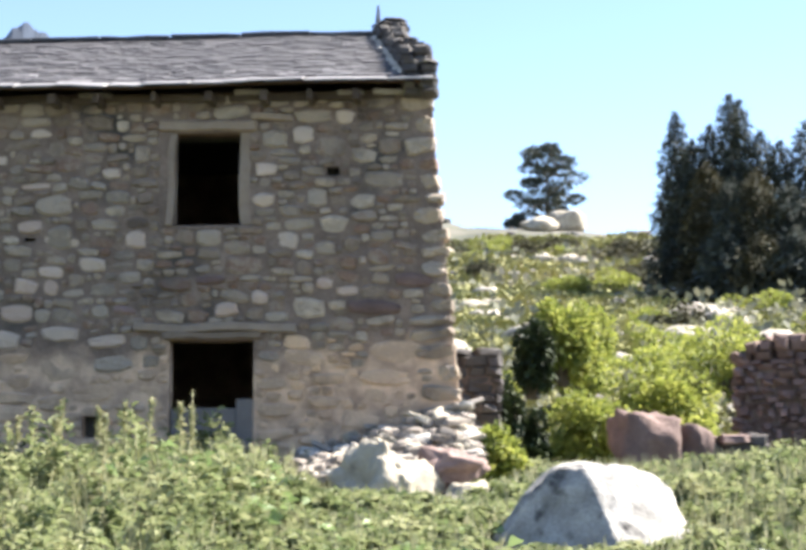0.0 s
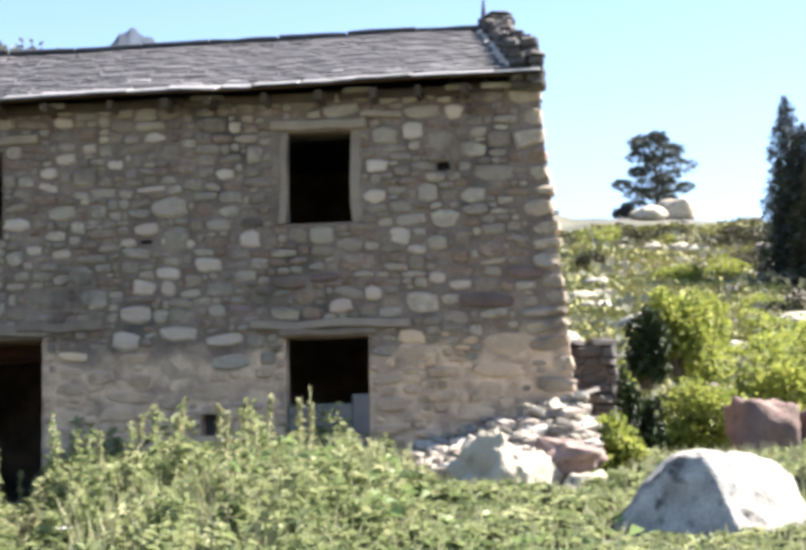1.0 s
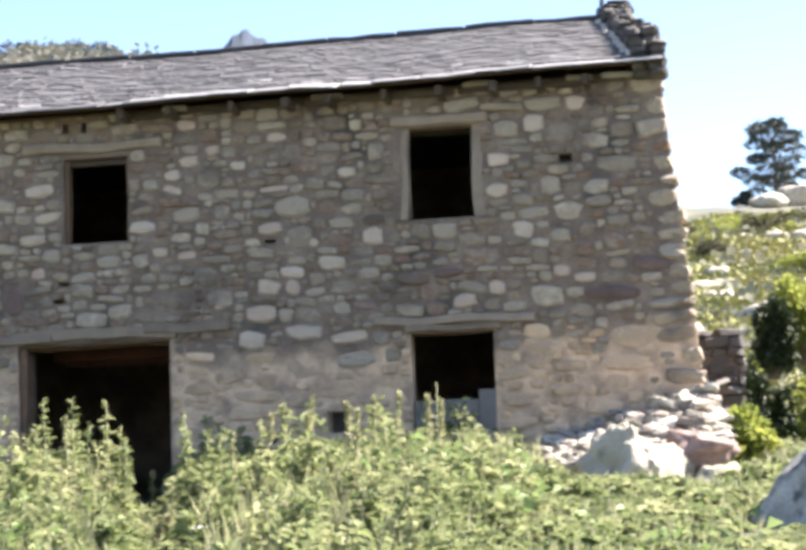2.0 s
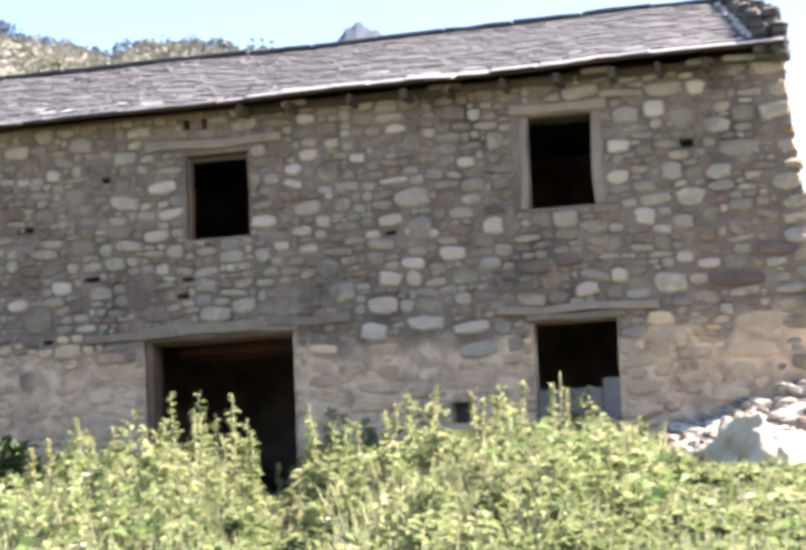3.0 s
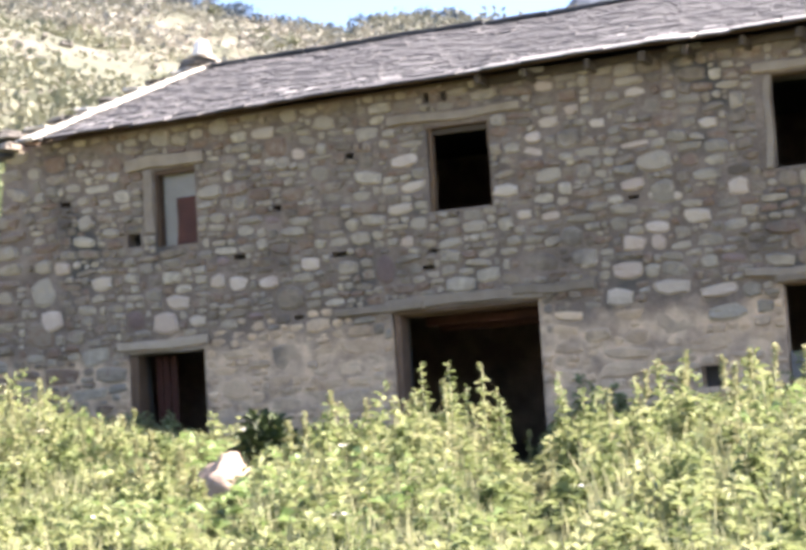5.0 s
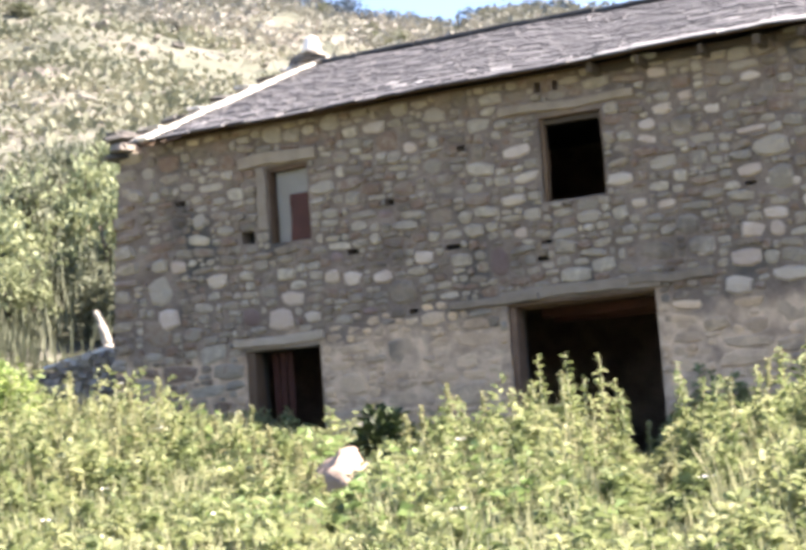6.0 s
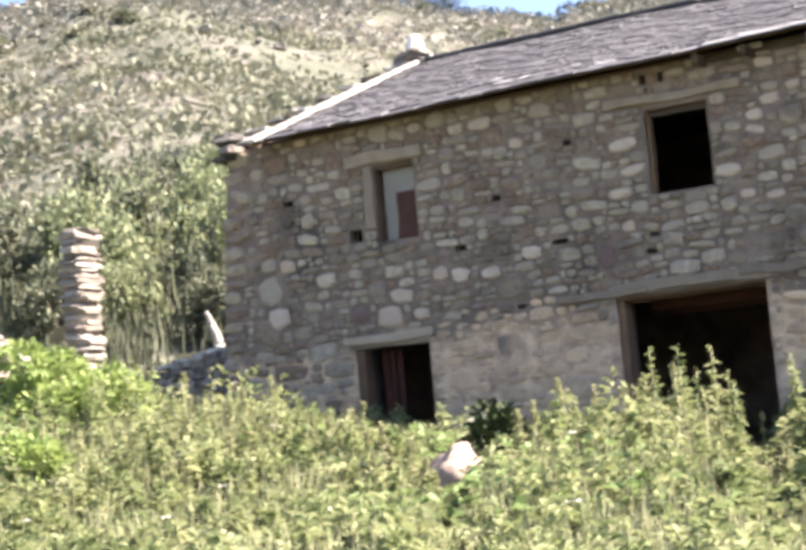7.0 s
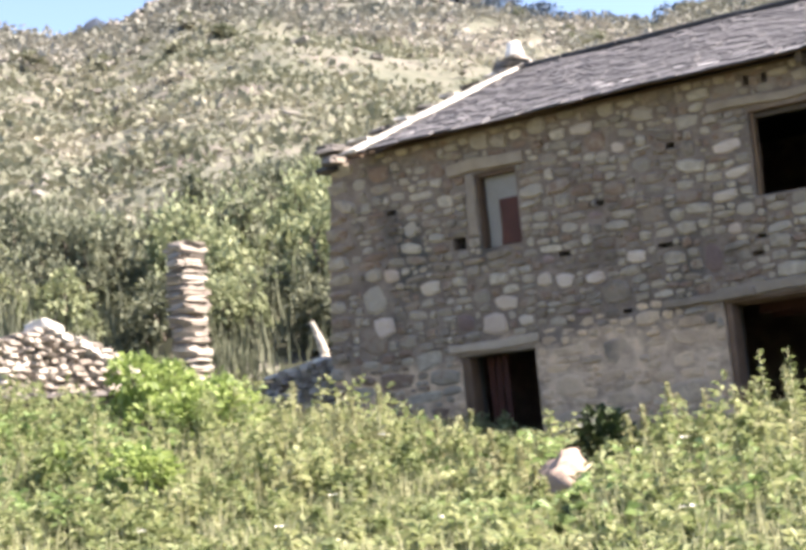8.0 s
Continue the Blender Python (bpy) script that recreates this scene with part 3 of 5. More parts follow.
for k in range(11):
    f = k / 10
    yy = -0.12 + 3.05 * f
    top = 5.80 + 1.25 * f
    left, right = -1.26 - 0.54 * f, -0.88 - 0.60 * f
    z = top - 0.42
    while z < top:
        h = rnd.uniform(0.05, 0.12)
        split = rnd.uniform(0.35, 0.65)
        for a, b in ((left, left + (right - left) * split), (left + (right - left) * split, right + rnd.uniform(-0.03, 0.05))):
            ob = part("stone", cope_meshes[rnd.randrange(12)], coping_right)
            ob.matrix_world = Matrix.Translation(((a + b) / 2, yy + rnd.uniform(-0.03, 0.03), z + h / 2)) @ pose(0, 0, 0, rnd.uniform(-4, 4), rnd.uniform(-4, 4), rnd.uniform(-8, 8)) @ Matrix.Diagonal(((b - a) * 1.06, rnd.uniform(0.32, 0.42), h * 1.1, 1))
        z += h
    ob = part("stone", rubble_meshes[k], coping_right)
    ob.matrix_world = Matrix.Translation((left - 0.03, yy + 0.05, 5.66 + 1.26 * f)) @ pose(0, 0, 0, rnd.uniform(-15, 15), 10, rnd.uniform(-30, 30)) @ Matrix.Diagonal((rnd.uniform(0.10, 0.15), 0.2, rnd.uniform(0.10, 0.14), 1))
for k in range(3):
    ob = part("stone", cope_meshes[k + 3], coping_right)
    ob.matrix_world = Matrix.Translation((-1.58, 2.95, 7.03 + 0.055 * k)) @ pose(0, 0, 0, 0, 3 - 3 * k, 12 * k) @ Matrix.Diagonal((0.42 - 0.05 * k, 0.34, 0.05, 1))
bm = bmesh.new()
bmesh.ops.create_cone(bm, segments=6, radius1=0.055, radius2=0.015, depth=0.36, cap_ends=True, matrix=Matrix.Translation((-1.78, 3.0, 7.2)))
bmesh.ops.create_cone(bm, segments=6, radius1=0.10, radius2=0.09, depth=0.2, cap_ends=True, matrix=Matrix.Translation((-1.78, 3.0, 7.0)))
me = bpy.data.meshes.new("finial")
bm.to_mesh(me)
bm.free()
me.materials.append(m_slate)
part("finial", me, coping_right, "upright pointed slate on the ridge end")
coping_left = part("coping", None, house, "flat verge stones with sunlight put into their pale colour")
for k in range(15):
    f = k / 14
    p = Vector((-14.24 + 0.89 * f, -0.33 + 3.3 * f, 5.52 + 1.47 * f))
    ob = part("slate", verge_meshes[k % 10], coping_left)
    ob.matrix_world = Matrix.Translation(p) @ pose(0, 0, 0, 22, 0, -20 + rnd.uniform(-6, 6)) @ Matrix.Diagonal((0.42, 0.36, 0.05, 1))
for k in range(9):
    f = k / 9
    ob = part("stone", block_meshes[k], coping_left)
    ob.matrix_world = Matrix.Translation((-14.86 + 1.2 * f, -0.05 + 3.0 * f, 5.46 + 1.36 * f)) @ pose(0, 0, 0, 0, 0, rnd.uniform(-20, 20)) @ Matrix.Diagonal((0.3, 0.45, 0.14, 1))

for k in range(5):
    ob = part("stone", cope_meshes[k + 5], coping_left)
    ob.matrix_world = Matrix.Translation((-14.98 + 0.05 * (k % 2), 0.02 + 0.1 * (k % 3), 5.36 + 0.085 * k)) @ pose(0, 0, 0, rnd.uniform(-4, 4), rnd.uniform(-4, 4), rnd.uniform(-14, 14)) @ Matrix.Diagonal((rnd.uniform(0.34, 0.46), 0.5, 0.095, 1))
for k in range(7):
    f = (k + 0.6) / 7
    ob = part("stone", (cope_meshes if k % 2 else rubble_meshes)[k + 2], coping_left)
    ob.matrix_world = Matrix.Translation((-14.78 + 1.2 * f, 0.1 + 2.9 * f, 5.66 + 1.32 * f)) @ pose(0, 0, 0, rnd.uniform(-6, 6), rnd.uniform(-10, 4), rnd.uniform(-20, 20)) @ Matrix.Diagonal((0.36, 0.3, 0.07, 1))

# chimney
chimney = part("chimney", None, house, "squat stone chimney with a white cap")
for k in range(4):
    ob = part("stone", (block_meshes if k % 2 else cope_meshes)[k + 5], chimney)
    ob.matrix_world = Matrix.Translation((-13.42, 3.0, 6.84 + 0.09 * k)) @ pose(0, 0, 0, 0, 0, 25 * k) @ Matrix.Diagonal((0.7 - 0.1 * k, 0.55, 0.09, 1))
bm = bmesh.new()
bmesh.ops.create_cone(bm, segments=8, radius1=0.17, radius2=0.10, depth=0.24, cap_ends=True, matrix=Matrix.Translation((-13.36, 3.0, 7.29)))
bmesh.ops.bevel(bm, geom=list(bm.edges), offset=0.02, segments=1, affect="EDGES")
me = bpy.data.meshes.new("chimney_cap")
bm.to_mesh(me)
bm.free()
me.materials.append(m_white)
part("chimney_cap", me, chimney, "whitewashed conical chimney cap")

# lintels
for n, (a, b, c, d) in enumerate(LINTELS):
    part("lintel", box_mesh("lintel", a, b, -0.045 - 0.01 * (n % 3), 0.2, c, d, m_lintel if n in (0, 1, 4, 8, 9) else m_wood, 0.014, 0.035, 6, n), house, "weathered grey timber lintel")


def window(name_key, label):
    a, b, c, d = WINDOWS[name_key]
    w = part("window", None, house, label)
    return w, a, b, c, d


def add(name, box, mat, parent, label="", wobble=0.012, seed=1, bevel=0.01):
    return part(name, box_mesh(name, *box, mat, bevel, wobble, 4 if wobble else 0, seed), parent, label)


w, a, b, c, d = window("upper_right", "open window with pale timber jambs")
add("frame", (a - 0.08, a + 0.01, -0.01, 0.16, c, d), m_wood, w, "pale bent timber jamb", 0.05, 4)
add("frame", (b - 0.105, b + 0.03, 0.015, 0.18, c, d), m_wood, w, "grey timber jamb", 0.05, 5)
add("frame", (a, b, 0.05, 0.2, d - 0.02, d + 0.03), m_brown, w)
add("sill", (a - 0.06, b + 0.06, 0.0, 0.2, c - 0.05, c), m_mortar, w)
w, a, b, c, d = window("upper_mid", "open window with brown head board")
add("frame", (a, b, 0.02, 0.18, d - 0.02, d + 0.045), m_brown, w, "ochre timber head")
add("frame", (a + 0.03, b - 0.02, 0.1, 0.2, d - 0.09, d - 0.025), m_rafter, w)
add("frame", (a, a + 0.05, 0.05, 0.18, c, d - 0.02), m_brown, w, "", 0.02, 7)
add("frame", (b - 0.03, b, 0.05, 0.18, c, d - 0.02), m_brown, w, "", 0.02, 8)
add("sill", (a - 0.05, b + 0.06, 0.0, 0.2, c - 0.05, c), m_mortar, w)
w, a, b, c, d = window("upper_left", "small window half closed by a pale board")
add("frame", (a - 0.17, a - 0.01, -0.03, 0.16, c + 0.2, d + 0.02), m_wood, w, "pale timber jamb", 0.04, 9)
add("frame", (a, a + 0.035, 0.03, 0.2, c, d), m_brown, w, "", 0.015, 10)
add("frame", (a, b, 0.03, 0.2, d - 0.06, d), m_brown, w)
add("shutter", (a + 0.06, b + 0.02, 0.15, 0.19, c, d - 0.06), m_pale, w, "pale weathered board")
add("board", (a + 0.27, b + 0.01, 0.105, 0.145, c + 0.02, c + 0.66), m_red, w, "red-brown board", 0.02, 3)
w, a, b, c, d = window("lower_right", "low window opening half blocked with grey blocks")
add("frame", (a, b, 0.02, 0.2, d - 0.02, d + 0.015), m_brown, w)
add("block", (a + 0.02, -3.45, 0.02, 0.2, 1.16, 1.705), m_block, w, "grey building block", 0)
add("block", (-3.445, b - 0.21, 0.025, 0.2, 1.16, 1.70), m_block, w, "grey building block", 0)
add("block", (b - 0.205, b, 0.0, 0.2, 1.16, 1.81), m_block, w, "grey building block", 0)

barn = part("barn_door", None, house, "wide open barn doorway with timber head and posts")
a, b, c, d = DOORS["barn"]
add("post", (a, a + 0.09, 0.05, 0.3, c, d), m_post, barn, "grey timber post", 0.03, 11)
for k in range(2):
    add("head_beam", (a, b, 0.02 + 0.15 * k, 0.155 + 0.15 * k, d - 0.045 - 0.03 * k, d - 0.002), m_brown, barn, "ochre timber head beam", 0.02, k)
for k in range(2):
    add("inner_board", (a + 0.1, b, 0.9 + 0.4 * k, 0.98 + 0.4 * k, d - 0.16 - 0.05 * k, d - 0.02 - 0.05 * k), m_red, barn, "", 0.02, 20 + k)
small = part("small_door", None, house, "low open doorway")
a, b, c, d = DOORS["small"]
add("post", (a, a + 0.14, 0.02, 0.26, c, d - 0.05), m_brown, small, "brown timber post", 0.03, 34)
for k in range(3):
    add("door_board", (a + 0.145 + 0.105 * k, a + 0.245 + 0.105 * k, 0.47 + 0.02 * k, 0.51 + 0.02 * k, 0.93, d - 0.06), m_red, small, "upright brown door board", 0.015, 36 + k)
add("head_beam", (a, b, 0.02, 0.3, d - 0.05, d + 0.01), m_wood, small, "", 0.02, 31)
add("step", (a, b, -0.3, 0.2, 0.75, 0.92), m_block, small, "", 0.03, 33)

# face stones of the front wall
rust_face = mesh_from("stone", *FACE_STONES[3], m_rust, True)
GRID = 0.02
gw, gh = int(15.2 / GRID), int((Z_TOP - Z_LOW) / GRID)
taken = np.zeros((gh, gw), bool)
X0 = -15.5


def block_out(a, b, c, d, pad=0.0):
    i0, i1 = int((a - pad - X0) / GRID), int(math.ceil((b + pad - X0) / GRID))
    k0, k1 = int((c - pad - Z_LOW) / GRID), int(math.ceil((d + pad - Z_LOW) / GRID))
    taken[max(k0, 0):max(k1, 0), max(i0, 0):max(i1, 0)] = True


for h in openings:
    block_out(*h, 0.01)
for h in VENTS + LINTELS:
    block_out(*h)
block_out(-4.2, -4.0, 3.88, 5.0)
block_out(-12.7, -12.5, 4.0, 4.9)
for k in range(gh):
    z = Z_LOW + (k + 0.5) * GRID
    taken[k, : max(0, int((corner_left(z) + 0.03 - X0) / GRID))] = True
    taken[k, int((corner_right(z) - 0.03 - X0) / GRID):] = True
rnd = random.Random(21)
placed = []
# corner stones, larger and laid across the corner
z = Z_LOW + 0.1
while z < Z_TOP - 0.12:
    h = rnd.uniform(0.12, 0.26)
    for right in (0, 1):
        w = rnd.uniform(0.25, 0.6)
        zc = z + h / 2
        xc = corner_right(zc) - w / 2 + rnd.uniform(-0.03, 0.05) if right else corner_left(zc) + w / 2 - rnd.uniform(-0.02, 0.04)
        placed.append((xc, zc, w, h, 1))
        block_out(xc - w / 2, xc + w / 2, zc - h / 2, zc + h / 2, 0.005)
    z += h + 0.012
fill = []
# pale stones that stand out
PALE_RIGHT = ((-1.98, 5.17, 0.25, 0.19), (-2.67, 3.69, 0.31, 0.22), (-2.95, 4.18, 0.28, 0.19), (-2.92, 4.55, 0.28, 0.16), (-2.48, 4.96, 0.25, 0.22), (-4.49, 3.72, 0.28, 0.24), (-5.91, 2.84, 0.41, 0.25), (-6.03, 2.52, 0.35, 0.25), (-5.38, 2.59, 0.5, 0.2), (-4.81, 2.5, 0.47, 0.17), (-6.39, 3.01, 0.28, 0.2), (-5.5, 3.15, 0.22, 0.22), (-3.39, 2.87, 0.31, 0.18), (-2.99, 3.01, 0.22, 0.18), (-5, 3.42, 0.38, 0.19), (-1.95, 3.08, 0.27, 0.13), (-2.22, 3.17, 0.21, 0.15), (-4.79, 4.52, 0.25, 0.16), (-6.81, 5.25, 0.27, 0.14))
PALE_LEFT = ((-11.29, 3.18, 0.31, 0.21), (-11.59, 3.24, 0.24, 0.21), (-10.19, 3.34, 0.3, 0.19), (-10.82, 3.15, 0.32, 0.19), (-14.08, 3.65, 0.3, 0.21), (-14.29, 2.93, 0.39, 0.33), (-13.44, 3.38, 0.38, 0.23), (-12.44, 2.75, 0.41, 0.32), (-11.94, 2.73, 0.29, 0.17), (-12.24, 3.01, 0.41, 0.21), (-10.81, 5.17, 0.39, 0.17), (-8.77, 4.54, 0.42, 0.18), (-8.66, 4.19, 0.38, 0.14))
PALE_MID = ((-6.48, 4.91, 0.2, 0.13), (-6.79, 4.79, 0.3, 0.16), (-6.16, 4.7, 0.23, 0.16), (-5.65, 5.02, 0.33, 0.14), (-7, 4.62, 0.24, 0.16), (-7.01, 4.45, 0.3, 0.12), (-5.71, 4.37, 0.39, 0.09), (-4.79, 4.57, 0.2, 0.14), (-5.38, 3.7, 0.48, 0.14), (-4.95, 3.44, 0.32, 0.2), (-5.5, 3.33, 0.32, 0.15), (-5.8, 3.16, 0.29, 0.19), (-5.51, 3.12, 0.18, 0.15), (-5.77, 3.88, 0.33, 0.16), (-7.41, 4, 0.34, 0.16), (-7.18, 3.67, 0.24, 0.14), (-6.84, 3.61, 0.27, 0.12), (-11.34, 3.2, 0.27, 0.19), (-10.81, 3.17, 0.34, 0.22), (-10.21, 3.29, 0.26, 0.15), (-8.79, 4.58, 0.43, 0.17), (-10.28, 4.82, 0.22, 0.17), (-8.79, 3.49, 0.21, 0.16), (-8.85, 3.92, 0.36, 0.16))
for xc, zc, w, h in (*PALE_RIGHT, *PALE_LEFT, *PALE_MID):
    i0, i1 = int((xc - w / 2 - X0) / GRID), int((xc + w / 2 - X0) / GRID)
    k0, k1 = int((zc - h / 2 - Z_LOW) / GRID), int((zc + h / 2 - Z_LOW) / GRID)
    if taken[k0:k1, i0:i1].mean() < 0.2:
        placed.append((xc, zc, w, h, 2))
        block_out(xc - w / 2, xc + w / 2, zc - h / 2, zc + h / 2)
# dark and large stones that stand out
DARK_STONES = ((-1.62, 2.88, 0.66, 0.19), (-1.15, 3.2, 0.5, 0.17), (-12.91, 2.82, 0.28, 0.26), (-9.12, 3.17, 0.26, 0.42), (-4.6, 2.87, 0.3, 0.12), (-10.72, 3.98, 0.26, 0.12), (-11.05, 2.72, 0.24, 0.1), (-3.58, 3.22, 0.36, 0.12), (-11.5, 3.5, 0.2, 0.14))
for xc, zc, w, h in (*DARK_STONES, (-2.14, 4.82, 0.36, 0.29), (-2.12, 3.87, 0.40, 0.24), (-2.40, 2.88, 0.44, 0.30), (-10.53, 2.92, 0.42, 0.36), (-7.02, 3.06, 0.5, 0.26), (-6.45, 3.05, 0.36, 0.24),
                     (-5.4, 3.75, 0.34, 0.32), (-9.44, 3.6, 0.30, 0.20), (-5.35, 2.25, 0.7, 0.5), (-10.6, 2.15, 0.5, 0.45), (-1.3, 2.35, 0.8, 0.35), (-14.4, 3.35, 0.45, 0.5), (-14.5, 2.75, 0.5, 0.4)):
    placed.append((xc, zc, w, h, 0))
    block_out(xc - w / 2, xc + w / 2, zc - h / 2, zc + h / 2)
for w0, h0, tries in ((0.40, 0.22, 60), (0.36, 0.13, 220), (0.28, 0.18, 420), (0.28, 0.10, 1000), (0.20, 0.14, 900), (0.21, 0.07, 2000), (0.165, 0.10, 4500), (0.13, 0.09, 9000), (0.15, 0.055, 9000), (0.10, 0.065, 14000), (0.08, 0.05, 18000), (0.06, 0.04, 16000)):
    for _ in range(tries):
        w, h = w0 * rnd.uniform(0.8, 1.25), h0 * rnd.uniform(0.8, 1.25)
        zc = rnd.uniform(Z_LOW + h / 2, Z_TOP - h / 2)
        if zc < 2.45 and w0 < 0.19 and rnd.random() < 0.5:
            continue
        if zc < 2.45 and w0 >= 0.2:
            w, h = w * 1.5, h * 1.45
        xc = rnd.uniform(-15.4, -0.55)
        i0, i1 = int((xc - w / 2 - X0) / GRID), int(math.ceil((xc + w / 2 - X0) / GRID))
        k0, k1 = int((zc - h / 2 - Z_LOW) / GRID), int(math.ceil((zc + h / 2 - Z_LOW) / GRID))
        if i0 < 0 or k0 < 0 or i1 > gw or k1 > gh or taken[k0:k1, i0:i1].any():
            continue
        taken[k0:k1, i0:i1] = True
        fill.append([i0, i1, k0, k1, i1 - i0, k1 - k0])
# the stones are fitted to their neighbours
for _ in range(3):
    rnd.shuffle(fill)
    for s in fill:
        i0, i1, k0, k1, w, h = s
        if i1 - i0 < w * 1.2:
            if i0 > 0 and not taken[k0:k1, i0 - 1].any():
                taken[k0:k1, i0 - 1] = True
                s[0] = i0 = i0 - 1
            if i1 < gw and not taken[k0:k1, i1].any():
                taken[k0:k1, i1] = True
                s[1] = i1 = i1 + 1
        if k1 - k0 < h * 1.15:
            if k0 > 0 and not taken[k0 - 1, i0:i1].any():
                taken[k0 - 1, i0:i1] = True
                s[2] = k0 = k0 - 1
            if k1 < gh and not taken[k1, i0:i1].any():
                taken[k1, i0:i1] = True
                s[3] = k1 = k1 + 1
for i0, i1, k0, k1, _, _ in fill:
    placed.append((X0 + (i0 + i1) / 2 * GRID, Z_LOW + (k0 + k1) / 2 * GRID, (i1 - i0) * GRID, (k1 - k0) * GRID, 0))
rest, low_rest, singles = [], [], 0
DARK = {(x, z) for x, z, _, _ in DARK_STONES}
for n, (xc, zc, w, h, quoin) in enumerate(placed):
    kind = rnd.randrange(18)
    high = zc > plaster_line(xc) + rnd.uniform(-0.16, 0.16) or xc < -13.2 or xc > -1.25
    deep = rnd.uniform(0.08, 0.11) if high else rnd.uniform(0.075, 0.10)
    y = 0.026 + rnd.uniform(-0.018, 0.018) + (0.0 if high else 0.008)
    if quoin == 1:
        deep, y = 0.3, 0.10 + rnd.uniform(-0.02, 0.02)
    m = Matrix.Translation((xc, y, zc)) @ pose(0, 0, 0, rnd.gauss(0, 3), rnd.gauss(0, 5), rnd.gauss(0, 3)) @ Matrix.Diagonal((w * rnd.uniform(0.9, 1.0), deep, h * rnd.uniform(0.88, 1.0), 1))
    if (xc, zc) in DARK:
        part("stone", rust_face, front_wall, "dark rust-brown stone").matrix_world = m
    elif quoin == 2:
        part("stone", pale_meshes[kind], front_wall).matrix_world = m
    elif singles < 236 and -7.0 < xc and (w > 0.2 or quoin):
        ob = part("stone", (stone_meshes if high else low_meshes)[kind], front_wall)
        ob.matrix_world = m
        singles += 1
    else:
        (rest if high else low_rest).append((FACE_STONES[kind], m))
tagged(part("rubble", joined("rubble", rest, m_stones), front_wall), kind="stuff")
tagged(part("rubble", joined("rubble", low_rest, m_lows), front_wall), kind="stuff")


# ---- ruined walls and loose stones ----
def drystone(name, label, start, end, low, tops, thick, seed, meshes=None, course=(0.09, 0.18), widths=(0.2, 0.5), lean=0.0, dark=None, jitter=1.0):
    """A dry stone wall of blocks laid in courses between two points; tops: heights along it."""
    thing = tagged(new(name), label, "stone wall")
    meshes = meshes or block_meshes
    rnd = random.Random(seed)
    s, e = Vector((*start, 0)), Vector((*end, 0))
    length = (e - s).length
    turn = math.degrees(math.atan2(e.y - s.y, e.x - s.x))
    tall = min(tops) - 0.12 - low
    core = part("core", box_mesh("core", -length * 0.46, length * 0.46, -thick * 0.36, thick * 0.36, 0, tall, m_mortar, 0.03, 0.04, 4, seed), thing)
    core.matrix_world = pose((s.x + e.x) / 2 + lean * tall / 2, (s.y + e.y) / 2, low, 0, 0, turn)
    z = low
    while z < max(tops):
        h = rnd.uniform(*course)
        t = rnd.uniform(-0.1, 0)
        while t < length:
            w = rnd.uniform(*widths)
            w = min(w, length - t + 0.08)
            f = min(max((t + w / 2) / length, 0), 1)
            limit = float(np.interp(f, np.linspace(0, 1, len(tops)), tops))
            if z < limit and w > 0.06:
                p = s.lerp(e, f)
                ob = part("stone", (dark if dark and f < 0.45 else meshes)[rnd.randrange(12)], thing)
                ob.matrix_world = Matrix.Translation((p.x + lean * (z - low), p.y + rnd.uniform(-0.03, 0.03), z + h / 2)) @ pose(0, 0, 0, jitter * rnd.uniform(-5, 5), jitter * rnd.uniform(-7, 7), turn + jitter * rnd.uniform(-9, 9)) @ Matrix.Diagonal((w * 1.06, thick * rnd.uniform(0.88, 1.06), h * 1.28, 1))
            t += w
        z += h
    return thing


# Dark cope blocks are listed here to put the shaded face into stone colour.
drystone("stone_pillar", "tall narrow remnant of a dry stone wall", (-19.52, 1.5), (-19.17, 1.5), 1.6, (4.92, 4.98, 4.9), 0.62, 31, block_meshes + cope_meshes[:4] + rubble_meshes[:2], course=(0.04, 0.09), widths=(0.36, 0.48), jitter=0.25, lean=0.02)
drystone("ruined_wall", "broken dry stone wall with pale coping", (-19.33, -2.95), (-18.9, -0.03), 1.5, (3.26, 3.5, 3.15, 2.5), 0.6, 33, block_meshes + cope_meshes[:6], (0.05, 0.1), (0.12, 0.34))
ruin = bpy.data.objects["ruined_wall"]
rnd = random.Random(34)
for k in range(12):
    f = k / 11
    ob = part("coping_stone", rubble_meshes[k], ruin, "pale sunlit coping stone")
    ob.matrix_world = Matrix.Translation((-19.18 + 0.28 * f, -1.95 + 1.95 * f, 3.5 - 0.92 * f ** 0.9)) @ pose(0, 0, 0, rnd.uniform(-8, 8), 26, 82 + rnd.uniform(-10, 10)) @ Matrix.Diagonal((rnd.uniform(0.26, 0.4), 0.66, rnd.uniform(0.14, 0.22), 1))
for k in range(7):
    f = k / 6
    ob = part("ledge_stone", cope_meshes[k], ruin)
    ob.matrix_world = Matrix.Translation((-19.1 + 0.42 * f, -2.85 + 2.75 * f, 2.46)) @ pose(0, 0, 0, 0, rnd.uniform(-3, 3), 82) @ Matrix.Diagonal((0.55, 0.62, 0.1, 1))
drystone("low_wall", "low stub of dry stone wall", (-17.4, 0.9), (-15.7, 0.8), 1.2, (2.3, 2.46, 2.56, 2.62), 0.5, 35, block_meshes + cope_meshes[:5], (0.06, 0.12), (0.12, 0.28))
stub = bpy.data.objects["low_wall"]
for k in range(5):
    f = k / 4
    ob = part("coping_stone", rubble_meshes[k + 4], stub, "pale sunlit coping stone")
    ob.matrix_world = Matrix.Translation((-17.0 + 0.95 * f, 0.86, 2.50 + 0.15 * f)) @ pose(0, 0, 0, 0, -8, rnd.uniform(-12, 12)) @ Matrix.Diagonal((0.3, 0.42, 0.08, 1))
